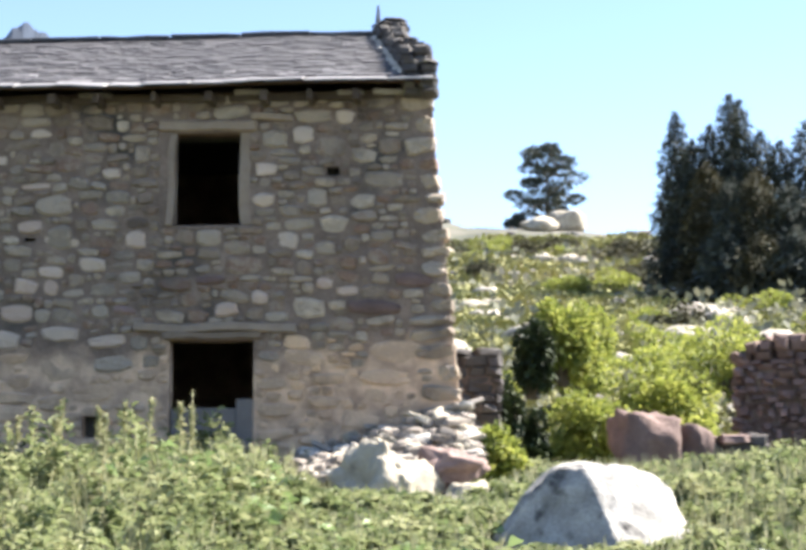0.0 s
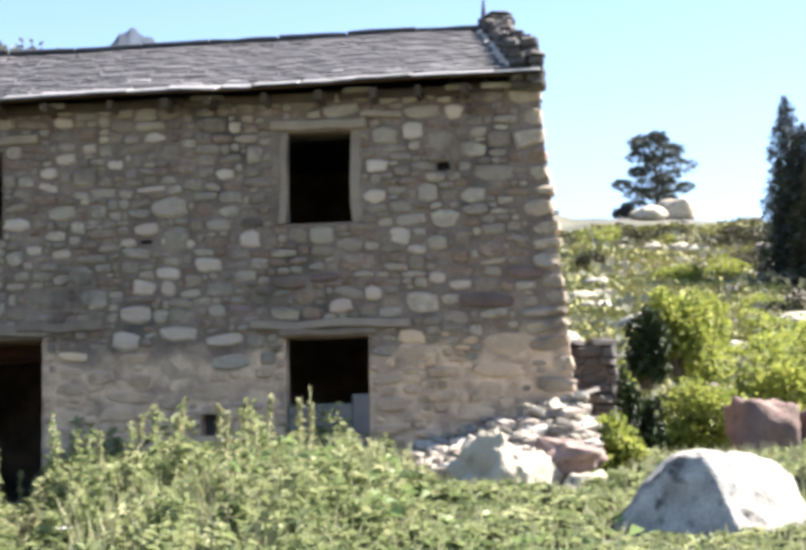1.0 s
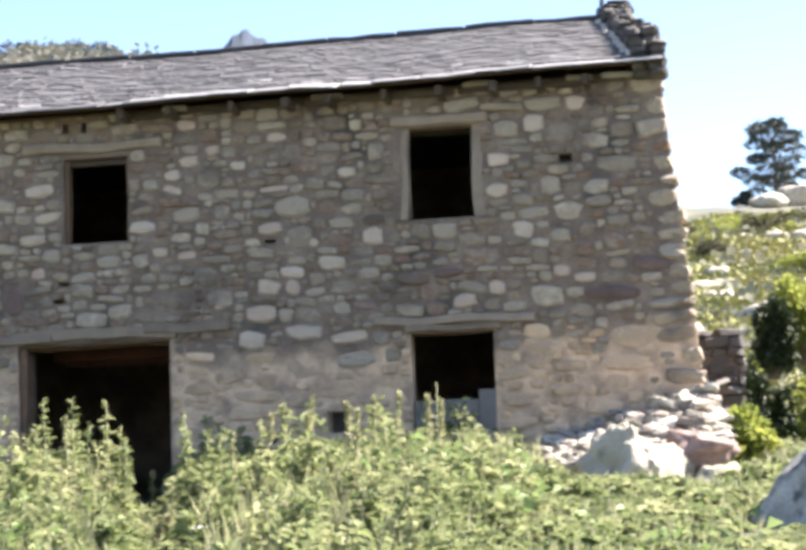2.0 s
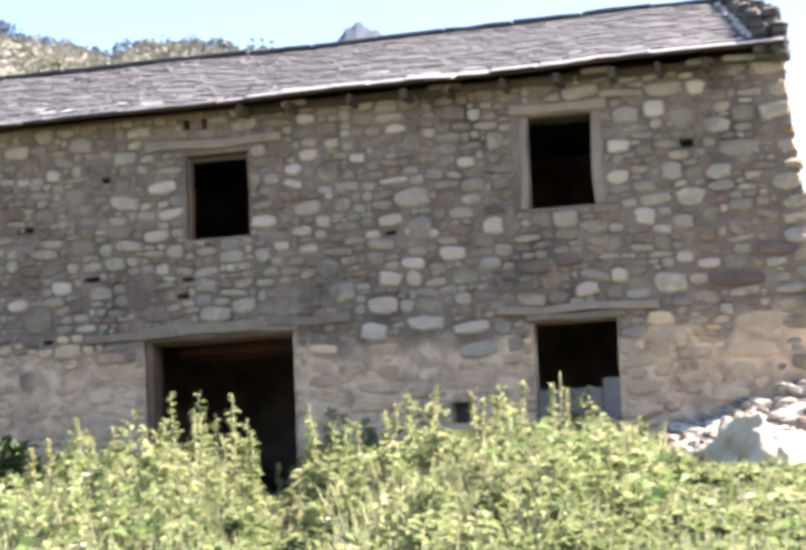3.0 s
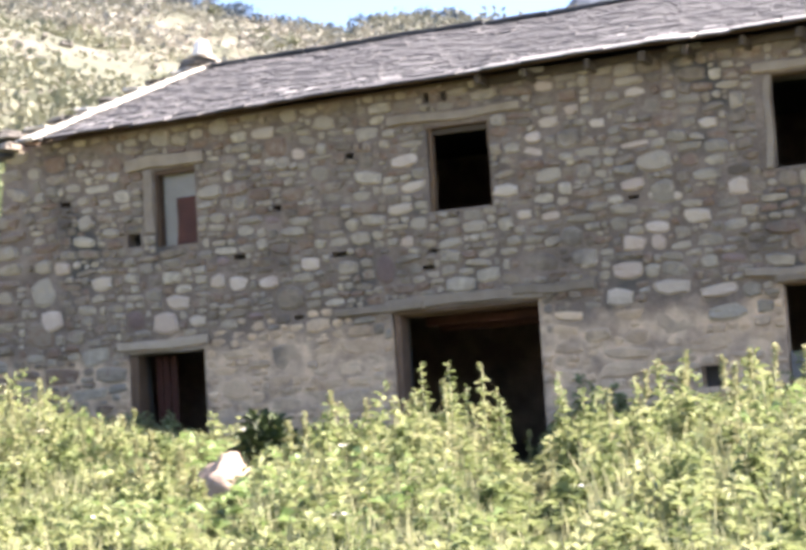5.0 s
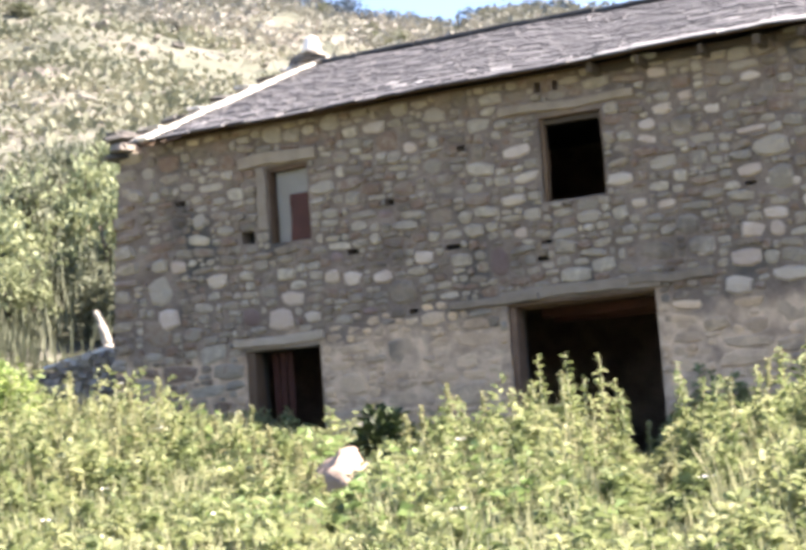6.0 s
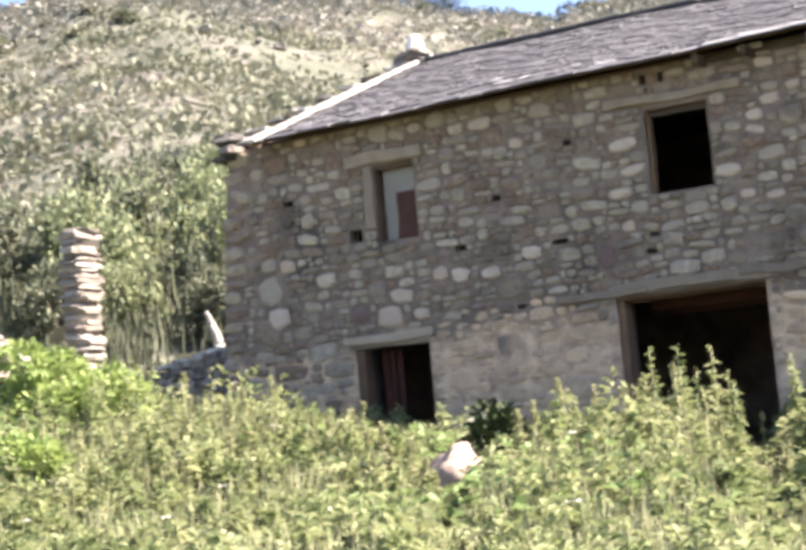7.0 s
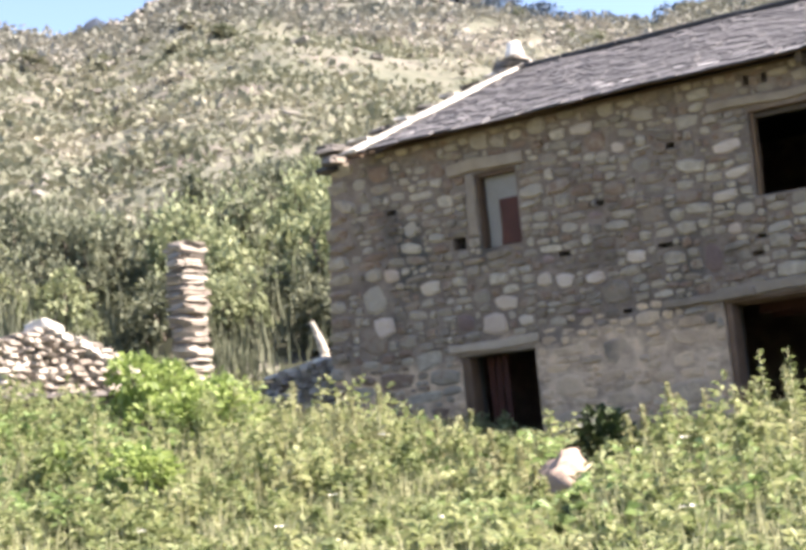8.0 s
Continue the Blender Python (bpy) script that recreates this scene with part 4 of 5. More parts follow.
drystone("stone_pier", "dark stone pier beside the house corner", (-0.95, 4.3), (-0.2, 4.4), 0.7, (2.65, 2.6), 0.5, 37, cope_meshes + block_meshes[:4] + rust_meshes[:4], (0.1, 0.16), (0.25, 0.5))
drystone("drystone_wall", "dark brown dry stone wall in shade", (3.05, 3.1), (5.2, 2.6), 0.8, (2.5, 2.7, 2.74, 2.75, 2.7), 0.6, 39, rust_meshes + cope_meshes[:8] + block_meshes[:2], (0.06, 0.15), (0.08, 0.27))


drystone("low_wall", "low dark stone footing between block and wall", (2.2, 1.7), (3.1, 1.75), 0.8, (1.3, 1.36), 0.4, 45, rust_meshes[:6] + cope_meshes, (0.1, 0.16), (0.25, 0.5))


def boulder(name, label, place, size, mat, seed, turn=0.0, **more):
    ob = new(name, rock_mesh(name, *size, mat, seed, **more))
    ob.matrix_world = pose(*place, 0, 0, turn)
    return tagged(ob, label, "boulder")


boulder("boulder", "large grey granite boulder with lichen spots and a sunlit flat side", (0.52, -6.1, 0.16), (1.06, 0.82, 1.06), m_greyrock, 4, 0, flats=0, rough=0.11, detail=5, cuts=((-0.62, -0.66, 0.42, 0.44), (0.55, -0.48, 0.68, 0.60), (-0.75, 0.1, 0.65, 0.74), (0.97, -0.1, 0.2, 0.74), (0.05, 0.1, 1.0, 0.80)))
boulder("boulder", "large cream granite boulder before the stone heap", (-1.40, -2.6, 0.70), (0.58, 0.50, 0.60), m_cream, 7, 20, rough=0.40, flats=6, detail=5, cuts=((0.55, -0.3, 0.8, 0.72), (-0.7, -0.4, 0.6, 0.55), (0.0, -1.0, 0.15, 0.7)))
rusty = tagged(new("boulder", rock_mesh("boulder", 0.33, 0.28, 0.20, m_rust, 23, rough=0.4, flats=4, boxy=0.8, detail=4)), "flat rusty brown stone", "boulder")
rusty.matrix_world = pose(-0.70, -2.2, 1.04, 3, -3, 6)
boulder("boulder", "dark rusty stone under the flat one", (-0.84, -2.12, 0.74), (0.26, 0.22, 0.22), m_rust, 19, 30, flats=4, boxy=0.7, rough=0.3)
boulder("boulder", "small pale stone below the rusty one", (-0.53, -2.75, 0.62), (0.29, 0.24, 0.26), m_cream, 11, 30, rough=0.3, detail=4)
boulder("boulder", "red-brown rough block of stone in grass", (1.64, 1.25, 1.28), (0.43, 0.36, 0.48), m_rust, 33, 14, flats=4, boxy=0.8, rough=0.3, detail=4)
boulder("boulder", "small red-brown stone leaning on the block", (2.2, 1.3, 1.2), (0.2, 0.24, 0.34), m_rust, 16, 40, flats=3, boxy=0.6, rough=0.3)
boulder("boulder", "small sunlit pinkish stone among weeds", (-8.78, -5.1, 0.50), (0.44, 0.34, 0.46), m_pink, 8, 0, flats=4, rough=0.3, detail=4)
heap = tagged(new("stone_heap"), "heap of fallen pale stones against the house", "stone heap")
rnd = random.Random(41)
for k in range(190):
    f = rnd.random()
    x = -2.45 + 2.0 * f
    yy = -rnd.uniform(0.05, 1.5)
    z = 0.70 + (0.52 * f + 0.56) * (1 + yy / 2.2) * rnd.uniform(0.8, 1.03)
    ob = part("stone", (rubble_meshes if rnd.random() < 0.16 else cream_meshes if rnd.random() < 0.25 else block_meshes)[rnd.randrange(12)], heap)
    ob.matrix_world = Matrix.Translation((x, yy, z)) @ pose(0, 0, 0, rnd.uniform(-22, 22), rnd.uniform(-22, 22), rnd.uniform(0, 180)) @ Matrix.Diagonal((rnd.uniform(0.14, 0.40), rnd.uniform(0.12, 0.26), rnd.uniform(0.06, 0.14), 1))
me = rock_mesh("core", 0.95, 0.6, 0.46, m_dry, 43)
ob = part("core", me, heap)
ob.matrix_world = pose(-1.5, -0.3, 0.75)


# ---- plants ----
def leaf_mesh(name, base, way, length, width, mat, droop=0.3, seed=1, bow=0.06):
    """Many folded leaves: base points, directions, lengths and widths as arrays."""
    rng = np.random.default_rng(seed)
    n = len(base)
    way = way / np.linalg.norm(way, axis=1, keepdims=True)
    side = np.cross(way, rng.normal(size=(n, 3)) * 0.35 + (0, 0, 1))
    side /= np.linalg.norm(side, axis=1, keepdims=True) + 1e-9
    nrm = np.cross(side, way)
    length, width = np.reshape(length, (-1, 1)), np.reshape(width, (-1, 1))
    mid = base + way * length * 0.5 + nrm * length * bow
    tip = base + way * length - np.array([0, 0, 1]) * length * droop
    verts = np.stack([base, mid + side * width * 0.5, tip, mid - side * width * 0.5], 1).reshape(-1, 3)
    me = bpy.data.meshes.new(name)
    me.vertices.add(4 * n)
    me.vertices.foreach_set("co", verts.ravel())
    idx = np.arange(n)[:, None] * 4 + np.array([0, 1, 2, 0, 2, 3])
    me.loops.add(6 * n)
    me.loops.foreach_set("vertex_index", idx.ravel())
    me.polygons.add(2 * n)
    me.polygons.foreach_set("loop_start", np.arange(2 * n) * 3)
    me.materials.append(mat)
    me.update(calc_edges=True)
    me.validate()
    return me


def weed_height(x, y):
    """How tall the weeds grow."""
    h = np.interp(x, (-22, -15.5, -13.4, -12, -11.3, -10.7, -9.7, -8.7, -7.7, -7, -6.2, -5, -3.8, -3, -2, -1.2, 0.5, 1.6, 3, 6), (0.95, 0.98, 0.9, 0.86, 0.66, 0.46, 0.52, 0.42, 0.62, 0.78, 0.66, 0.62, 0.70, 0.68, 0.46, 0.30, 0.22, 0.22, 0.28, 0.5))
    h = h * (0.62 + 0.38 * smooth_step(-10, -4.5, y))
    gap = np.exp(-(((x + 0.4 + 0.355 * (y + 19.7)) / 0.42) ** 2)) * smooth_step(-12, -9, y)
    front = np.exp(-(((x - 0.3) / 0.9) ** 2)) * (1 - smooth_step(-7, -6, y))
    view = np.exp(-(((x + 0.4 + 0.578 * (y + 19.7)) / 0.3) ** 2)) * (1 - smooth_step(-5, -4.6, y))
    lowered = 1 - 0.7 * smooth_step(-2.5, -1.9, x) * (1 - smooth_step(-0.2, 0.2, x)) * smooth_step(-9.5, -7.5, y)
    by_wall = 1 - 0.5 * smooth_step(-3.4, -1.6, y) * (1 - smooth_step(-10.5, -9.5, x))
    return h * (1 - 0.96 * gap) * (1 - 0.9 * front) * (1 - 0.75 * view) * by_wall * lowered


def scatter(n, x0, x1, y0, y1, rng):
    x, y = rng.uniform(x0, x1, n), rng.uniform(y0, y1, n)
    clear = ((x - 0.55) ** 2 / 0.7 + (y + 6.1) ** 2 / 0.55 > 1) & ((x + 1.5) ** 2 / 0.5 + (y + 2.7) ** 2 / 0.55 > 1)
    clear &= (x + 0.68) ** 2 / 0.3 + (y + 2.9) ** 2 / 0.6 > 1
    clear &= ~((x > -2.8) & (x < -0.3) & (y > -1.5))
    clear &= ~((np.abs(x + 8.85) < 0.35) & (y > -5.9) & (y < -4.8))
    return x[clear], y[clear]


def build_weeds():
    rng = np.random.default_rng(3)
    x, y = scatter(9500, -21, 5.5, -12.5, -0.25, rng)
    keep = np.sin(x * 3.7 + 1.9 * np.sin(y * 1.3)) * np.sin(y * 2.9 + 1.4 * np.sin(x * 1.7)) + rng.normal(0, 0.35, len(x)) > -0.42
    x, y = x[keep], y[keep]
    z = land(x, y)
    tall = weed_height(x, y) * rng.uniform(0.5, 1.15, len(x)) * (1 + 0.38 * np.sin(x * 2.1 + y) * np.sin(y * 1.7))
    leaves = 38
    bx, by = np.repeat(x, leaves), np.repeat(y, leaves)
    f = rng.uniform(0.12, 1.0, len(bx)) ** 0.8
    lean = rng.normal(0, 0.10, (len(x), 2)).repeat(leaves, 0)
    hh = np.repeat(tall, leaves)
    base = np.stack([bx + lean[:, 0] * f * hh, by + lean[:, 1] * f * hh, np.repeat(z, leaves) + f * hh], 1)
    a = rng.uniform(0, 2 * np.pi, len(bx))
    rise = rng.uniform(-0.1, 0.9, len(bx)) + 0.6 * (f > 0.9)
    way = np.stack([np.cos(a), np.sin(a), rise], 1)
    big = rng.uniform(0.6, 1.3, len(x)).repeat(leaves)
    length = (0.19 - 0.11 * f) * big * rng.uniform(0.7, 1.25, len(bx)) + 0.025
    tagged(new("weeds", leaf_mesh("weeds", base, way, length, length * rng.uniform(0.22, 0.46, len(bx)), m_weed, 0.3, 5)), "dense tall green weeds and nettles in the sun", "weeds", kind="stuff")
    # stems and dry grass
    x, y = scatter(52000, -21, 5.5, -13, -0.2, rng)
    z = land(x, y)
    tall = (weed_height(x, y) * 0.85 + 0.12 + 0.05 * smooth_step(-0.4, 1.0, x)) * rng.uniform(0.4, 1.25, len(x))
    way = np.stack([rng.normal(0, 0.16, len(x)), rng.normal(0, 0.16, len(x)), np.ones(len(x))], 1)
    tagged(new("grass", leaf_mesh("grass", np.stack([x, y, z - 0.02], 1), way, tall, rng.uniform(0.010, 0.026, len(x)), m_straw, 0.10, 6, 0.008)), "dry yellowing meadow grass between weeds", "grass", kind="stuff")
    # low cover
    x, y = scatter(150000, -24, 12, -28, 3.0, rng)
    keep = ~((y > -0.1) & (x > -15.4) & (x < -0.6)) & ~((np.abs(x + 0.4 + 0.355 * (y + 19.7)) < 0.32) & (y > -10))
    keep &= ~((x > -2.5) & (x < 0.1) & (y > -7.5) & (y < -1.5) & (rng.uniform(0, 1, len(x)) < 0.8))
    x, y = x[keep], y[keep]
    a = rng.uniform(0, 2 * np.pi, len(x))
    way = np.stack([np.cos(a), np.sin(a), rng.uniform(0.3, 1.6, len(x))], 1)
    low = 1 - 0.6 * ((x > -2.5) & (x < 3.2) & (y > -9))
    base = np.stack([x, y, land(x, y) + rng.uniform(-0.02, 0.18, len(x)) * low], 1)
    length = rng.uniform(0.08, 0.22, len(x)) * (0.5 + 0.5 * low)
    tagged(new("undergrowth", leaf_mesh("undergrowth", base, way, length, length * 0.3, m_weed, 0.3, 7)), "low green undergrowth covering the ground", "undergrowth", kind="stuff")


build_weeds()


def build_docks():
    """Broad-leaved plants in patches, and white flower heads among the weeds."""
    rng = np.random.default_rng(14)
    x, y = scatter(700, -17, 3.5, -8.6, -2.5, rng)
    keep = np.sin(x * 0.9 + 0.6 * y) + rng.normal(0, 0.5, len(x)) > 0.35
    x, y = x[keep], y[keep]
    leaves = 14
    top = (land(x, y) + weed_height(x, y) * rng.uniform(0.75, 1.0, len(x))).repeat(leaves)
    a = rng.uniform(0, 6.28, len(top))
    base = np.stack([x.repeat(leaves) + 0.1 * np.cos(a), y.repeat(leaves) + 0.1 * np.sin(a), top - rng.uniform(0, 0.3, len(top))], 1)
    way = np.stack([np.cos(a), np.sin(a), rng.uniform(0.0, 0.9, len(top))], 1)
    length = rng.uniform(0.10, 0.21, len(top))
    tagged(new("docks", leaf_mesh("docks", base, way, length, length * 0.5, m_dock, 0.35, 15)), "broad-leaved bright green plants among the weeds", "plants", kind="stuff")
    x, y = scatter(30, -17, 4, -10.5, -2, rng)
    n = 16
    a = rng.uniform(0, 6.28, len(x) * n)
    top = (land(x, y) + weed_height(x, y) * rng.uniform(0.9, 1.15, len(x))).repeat(n)
    r = 0.045 * rng.uniform(0, 1, len(a)) ** 0.5
    base = np.stack([x.repeat(n) + r * np.cos(a), y.repeat(n) + r * np.sin(a), top], 1)
    way = np.stack([np.cos(a), np.sin(a), rng.uniform(0.2, 0.8, len(a))], 1)
    tagged(new("flowers", leaf_mesh("flowers", base, way, np.full(len(a), 0.03), np.full(len(a), 0.025), m_petal, 0.0, 16)), "small white flower heads among the weeds", "flowers", kind="stuff")


build_docks()


def limb_mesh(name, limbs, mat, sides=6):
    """Tapered limbs: (start, end, radius at start, radius at end)."""
    verts, faces = [], []
    for a, b, ra, rb in limbs:
        a, b = Vector(a), Vector(b)
        q = (b - a).to_track_quat("Z", "Y")
        base = len(verts)
        for p, r in ((a, ra), (a.lerp(b, 0.5) + 0.06 * (b - a).length * noise.noise_vector(a * 3 + b), (ra + rb) / 2), (b, rb)):
            for k in range(sides):
                t = 2 * math.pi * k / sides
                verts.append(p + q @ Vector((r * math.cos(t), r * math.sin(t), 0)))
        for ring in range(2):
            for k in range(sides):
                j = (k + 1) % sides
                faces.append((base + ring * sides + k, base + ring * sides + j, base + (ring + 1) * sides + j, base + (ring + 1) * sides + k))
        faces.append(tuple(base + 2 * sides + k for k in range(sides)))
    return mesh_from(name, verts, faces, mat, True)


def bush(name, label, place, size, mat, seed, leaves=5000, leaf=0.09, lobes=14, category="bush"):
    """A leafy bush: stems from the foot to lobes of leaves with gaps between them."""
    rng = np.random.default_rng(seed)
    thing = tagged(new(name), label, category)
    foot = Vector(place)
    sx, sy, sz = size
    c = rng.normal(size=(lobes, 3))
    c /= np.linalg.norm(c, axis=1, keepdims=True)
    c *= rng.uniform(0.35, 0.8, (lobes, 1))
    c[:, 2] = np.abs(c[:, 2]) * 0.9 + rng.uniform(-0.1, 0.25, lobes)
    centre = np.array(place) + c * (sx, sy, sz) + (0, 0, sz * 0.12)
    stems = [(foot + Vector((rng.normal() * 0.1 * sx, rng.normal() * 0.1 * sy, -0.1)), Vector(p), 0.03 * sz + 0.01, 0.01) for p in centre]
    part("stem", limb_mesh("stem", stems, m_bark), thing)
    pick = rng.integers(0, lobes, leaves)
    d = rng.normal(size=(leaves, 3))
    d /= np.linalg.norm(d, axis=1, keepdims=True)
    rad = rng.uniform(0.5, 1.05, leaves) ** 0.6 * rng.uniform(0.19, 0.42, lobes)[pick]
    base = centre[pick] + d * rad[:, None] * (sx, sy, sz * 0.8)
    way = d + rng.normal(0, 0.5, (leaves, 3)) + (0, 0, 0.25)
    length = leaf * rng.uniform(0.6, 1.4, leaves)
    part("foliage", leaf_mesh("foliage", base, way, length, length * rng.uniform(0.4, 0.7, leaves), mat, 0.25, seed), thing)
    return thing


bush("bush", "bright yellow-green leafy bush beside the house", (2.5, 7.9, 1.1), (1.12, 1.1, 1.75), m_leaf, 51, 9000, 0.12, 26)
bush("bush", "rounded bright green bush beside the pier", (1.2, 6.7, 0.9), (0.92, 0.9, 1.3), m_leaf, 59, 6000, 0.11, 20)
# Near-black leaves put the shaded core of the slope bush into colour.
bush("bush", "near-black bush painting the shaded core of the slope bush", (0.50, 11.7, 2.4), (0.42, 0.5, 1.4), m_leafdark_shade, 63, 5500, 0.12, 26)
bush("bush", "small bright green bush over the shaded one", (1.05, 12.7, 2.7), (0.75, 0.7, 1.6), m_leaf, 61, 5200, 0.13, 20)
bush("bush", "low bright green bush beside the shaded one", (-0.55, 12.0, 2.2), (0.7, 0.6, 0.9), m_leaf, 64, 2200, 0.10, 14)
bush("bush", "low bright green bush at the house corner", (-0.2, -0.8, 0.3), (0.5, 0.5, 1.1), m_leaf, 52, 3600, 0.10)
bush("bush", "dark-shadowed green bush on the slope", (1.6, 15.0, 2.5), (0.9, 0.9, 1.7), m_leaf, 53, 4500, 0.11)
# Two near-black bushes are added to fill the gap by the pier with shade.
bush("bush", "near-black bush added as the deep shade behind the corner", (-0.12, 5.4, 0.8), (0.36, 0.6, 1.6), m_leafdark_shade, 54, 9000, 0.11, 26)
bush("bush", "near-black low bush added as shade in the gap beside the pier", (0.32, 5.9, 0.7), (0.34, 0.4, 1.15), m_leafdark_shade, 65, 5000, 0.11, 20)
bush("bush", "bright green bush before the ruined wall", (-15.0, -3.8, 1.1), (1.35, 1.0, 1.5), m_leafgreen, 55, 6500, 0.12, 20)
bush("bush", "bright green bush before the ruined wall", (-16.4, -5.2, 1.0), (1.3, 1.0, 0.95), m_leafgreen, 58, 5500, 0.12, 18)
bush("bush", "low bright green leafy bush among the weeds", (-12.7, -7.0, height(-12.7, -7.0) - 0.05), (0.8, 0.7, 0.85), m_leafgreen, 66, 3600, 0.12, 15)
bush("bush", "low bright green leafy bush among the weeds", (-14.3, -6.4, height(-14.3, -6.4) - 0.05), (0.9, 0.7, 0.9), m_leafgreen, 67, 3800, 0.12, 15)
bush("bush", "dark leafy elder by the doorway", (-8.6, -4.5, 0.5), (0.42, 0.35, 0.72), m_leafdark_shade, 56, 700, 0.15, 9)
bush("bush", "green bush on the stony slope", (4.6, 16.0, 2.6), (1.5, 1.2, 1.5), m_leaf, 57, 4000, 0.12)


def conifer(label, place, tall, spread, seed, mat):
    rng = np.random.default_rng(seed)
    thing = tagged(new("conifer"), label, "tree", "conifer clump")
    p = np.array(place, float)
    part("trunk", limb_mesh("trunk", [(p - (0, 0, 0.4), p + (0, 0, tall * 0.97), tall * 0.025, 0.02)], m_bark), thing)
    n = 6500
    f = rng.uniform(0.03, 1, n) ** 0.85
    whorl = np.clip(np.round(f * 22) / 22 + rng.normal(0, 0.006, n), 0, 1)
    arm = rng.integers(0, 9, n) * 0.698 + whorl * 40
    reach = (1 - whorl) ** 0.42 * spread * 1.15 * (0.7 + 0.45 * np.sin(arm * 3.1 + whorl * 17 + seed)) + 0.03
    r = reach * rng.uniform(0.15, 1, n) ** 0.6
    a = arm + rng.normal(0, 0.2, n)
    base = p + np.stack([r * np.cos(a), r * np.sin(a), whorl * tall - 0.22 * r + rng.normal(0, 0.10, n)], 1)
    way = np.stack([np.cos(a), np.sin(a), rng.normal(-0.05, 0.45, n)], 1) + rng.normal(0, 0.35, (n, 3))
    part("crown", leaf_mesh("crown", base, way, rng.uniform(0.25, 0.6, n) * (1.15 - 0.85 * whorl), rng.uniform(0.07, 0.16, n) * (1.1 - 0.6 * whorl), mat, 0.15, seed), thing)
    return thing


CLUMP = ((7.5, 50.0, 15.75, 0.95, 0), (8.3, 51.0, 14.8, 1.1, 0), (9.0, 50.5, 15.3, 1.2, 0), (9.75, 50.0, 16.5, 1.1, 0), (10.25, 50.6, 16.4, 1.2, 0), (11.0, 50.0, 14.9, 1.5, 0), (11.9, 50.5, 14.6, 1.6, 0), (12.9, 50.0, 15.3, 1.6, 0), (14.2, 51.0, 15.8, 1.8, 0), (15.5, 50.0, 16.0, 2.0, 0),
         (8.6, 48.6, 13.4, 1.2, 1), (9.4, 47.8, 12.6, 1.4, 0), (10.4, 47.4, 12.9, 1.6, 1), (11.6, 47.2, 12.3, 1.8, 0), (13.2, 46.8, 12.2, 2.0, 1), (14.8, 46.5, 12.0, 2.0, 0), (8.9, 46.2, 10.3, 1.3, 0), (10.2, 45.5, 10.0, 1.6, 1), (11.6, 45.2, 10.2, 1.7, 0), (13.0, 45.0, 9.8, 1.7, 1))
for k, (x, y, top, spread, olive) in enumerate(CLUMP):
    conifer("olive-tinged conifer in a dense clump" if olive else "dark green conifer in a dense clump on the slope", (x, y, height(x, y) - 0.2), top - height(x, y) + 0.2, spread, 70 + k, m_olive if olive else m_needle)


def pine(label, place, tall, spread, seed):
    rng = np.random.default_rng(seed)
    thing = tagged(new("pine_tree"), label, "tree")
    p = Vector(place)
    limbs = [(p, p + Vector((0.1, 0, tall * 0.9)), tall * 0.035, 0.05)]
    centre = []
    for k in range(26):
        f = 0.14 + 0.83 * k / 25
        a = k * 2.4
        reach = spread * (1.05 - abs(f - 0.45) * 1.15) * rng.uniform(0.4, 1.0)
        q = p + Vector((reach * math.cos(a), reach * math.sin(a), f * tall + 0.1 * tall * rng.uniform(0, 1)))
        limbs.append((p + Vector((0, 0, f * tall * 0.85)), q, 0.09, 0.03))
        centre.append(q)
    part("trunk", limb_mesh("trunk", limbs, m_bark), thing)
    n = 6800
    pick = rng.integers(0, len(centre), n)
    d = rng.normal(size=(n, 3))
    d /= np.linalg.norm(d, axis=1, keepdims=True)
    base = np.array([tuple(c) for c in centre])[pick] + d * (rng.uniform(0.02, 1, n) ** 0.4)[:, None] * rng.uniform(0.5, 1.15, len(centre))[pick][:, None] * (1.1, 1.1, 0.38)
    part("crown", leaf_mesh("crown", base, d + (0, 0, 0.4), rng.uniform(0.25, 0.5, n), rng.uniform(0.08, 0.18, n), m_needle, 0.1, seed), thing)


pine("lone dark pine on the crest of the slope", (4.5, 120.2, 21.0), 6.9, 3.0, 91)
boulder("boulder", "pale rock outcrop on the crest under the pine", (5.9, 116, 21.2), (1.9, 1.3, 1.15), m_cream, 93, 10, flats=6, rough=0.3)
boulder("boulder", "pale rock outcrop on the crest", (3.7, 113, 20.5), (1.7, 1.4, 0.75), m_cream, 94, 40, flats=6, rough=0.3)
bush("bush", "dark low bush under the pine", (1.9, 118, 21.2), (1.0, 0.8, 0.8), m_needle, 95, 1200, 0.25, 10)

for x, y, s in ((2.6, 70, 0.9), (3.9, 70.5, 1.0), (4.8, 69, 0.8), (-1.0, 45, 0.6), (-0.2, 45.5, 0.55), (4.9, 55, 0.55), (6.0, 55, 0.6), (8.2, 40, 0.5), (8.9, 40.5, 0.45), (5.2, 92, 1.3), (1.5, 88, 1.1)):
    boulder("boulder", "sunlit pale rock lying in the meadow", (x, y, height(x, y) + 0.15 * s), (s * 1.1, s * 0.8, s * 0.6), m_cream, int(90 * s + 7 * x + y), 20, flats=6, rough=0.34)
for x, y, s in ((1.9, 75, 1.2), (6.2, 70, 1.8), (7.4, 72, 1.5), (-0.6, 95, 1.8), (0.8, 98, 1.6), (4.7, 96, 1.4)):
    bush("bush", "dark olive bush between the rocks", (x, y, height(x, y) - 0.1), (s * 1.3, s, s * 0.75), m_olive, int(40 * s + 9 * x + y), 1500, 0.2, 12)

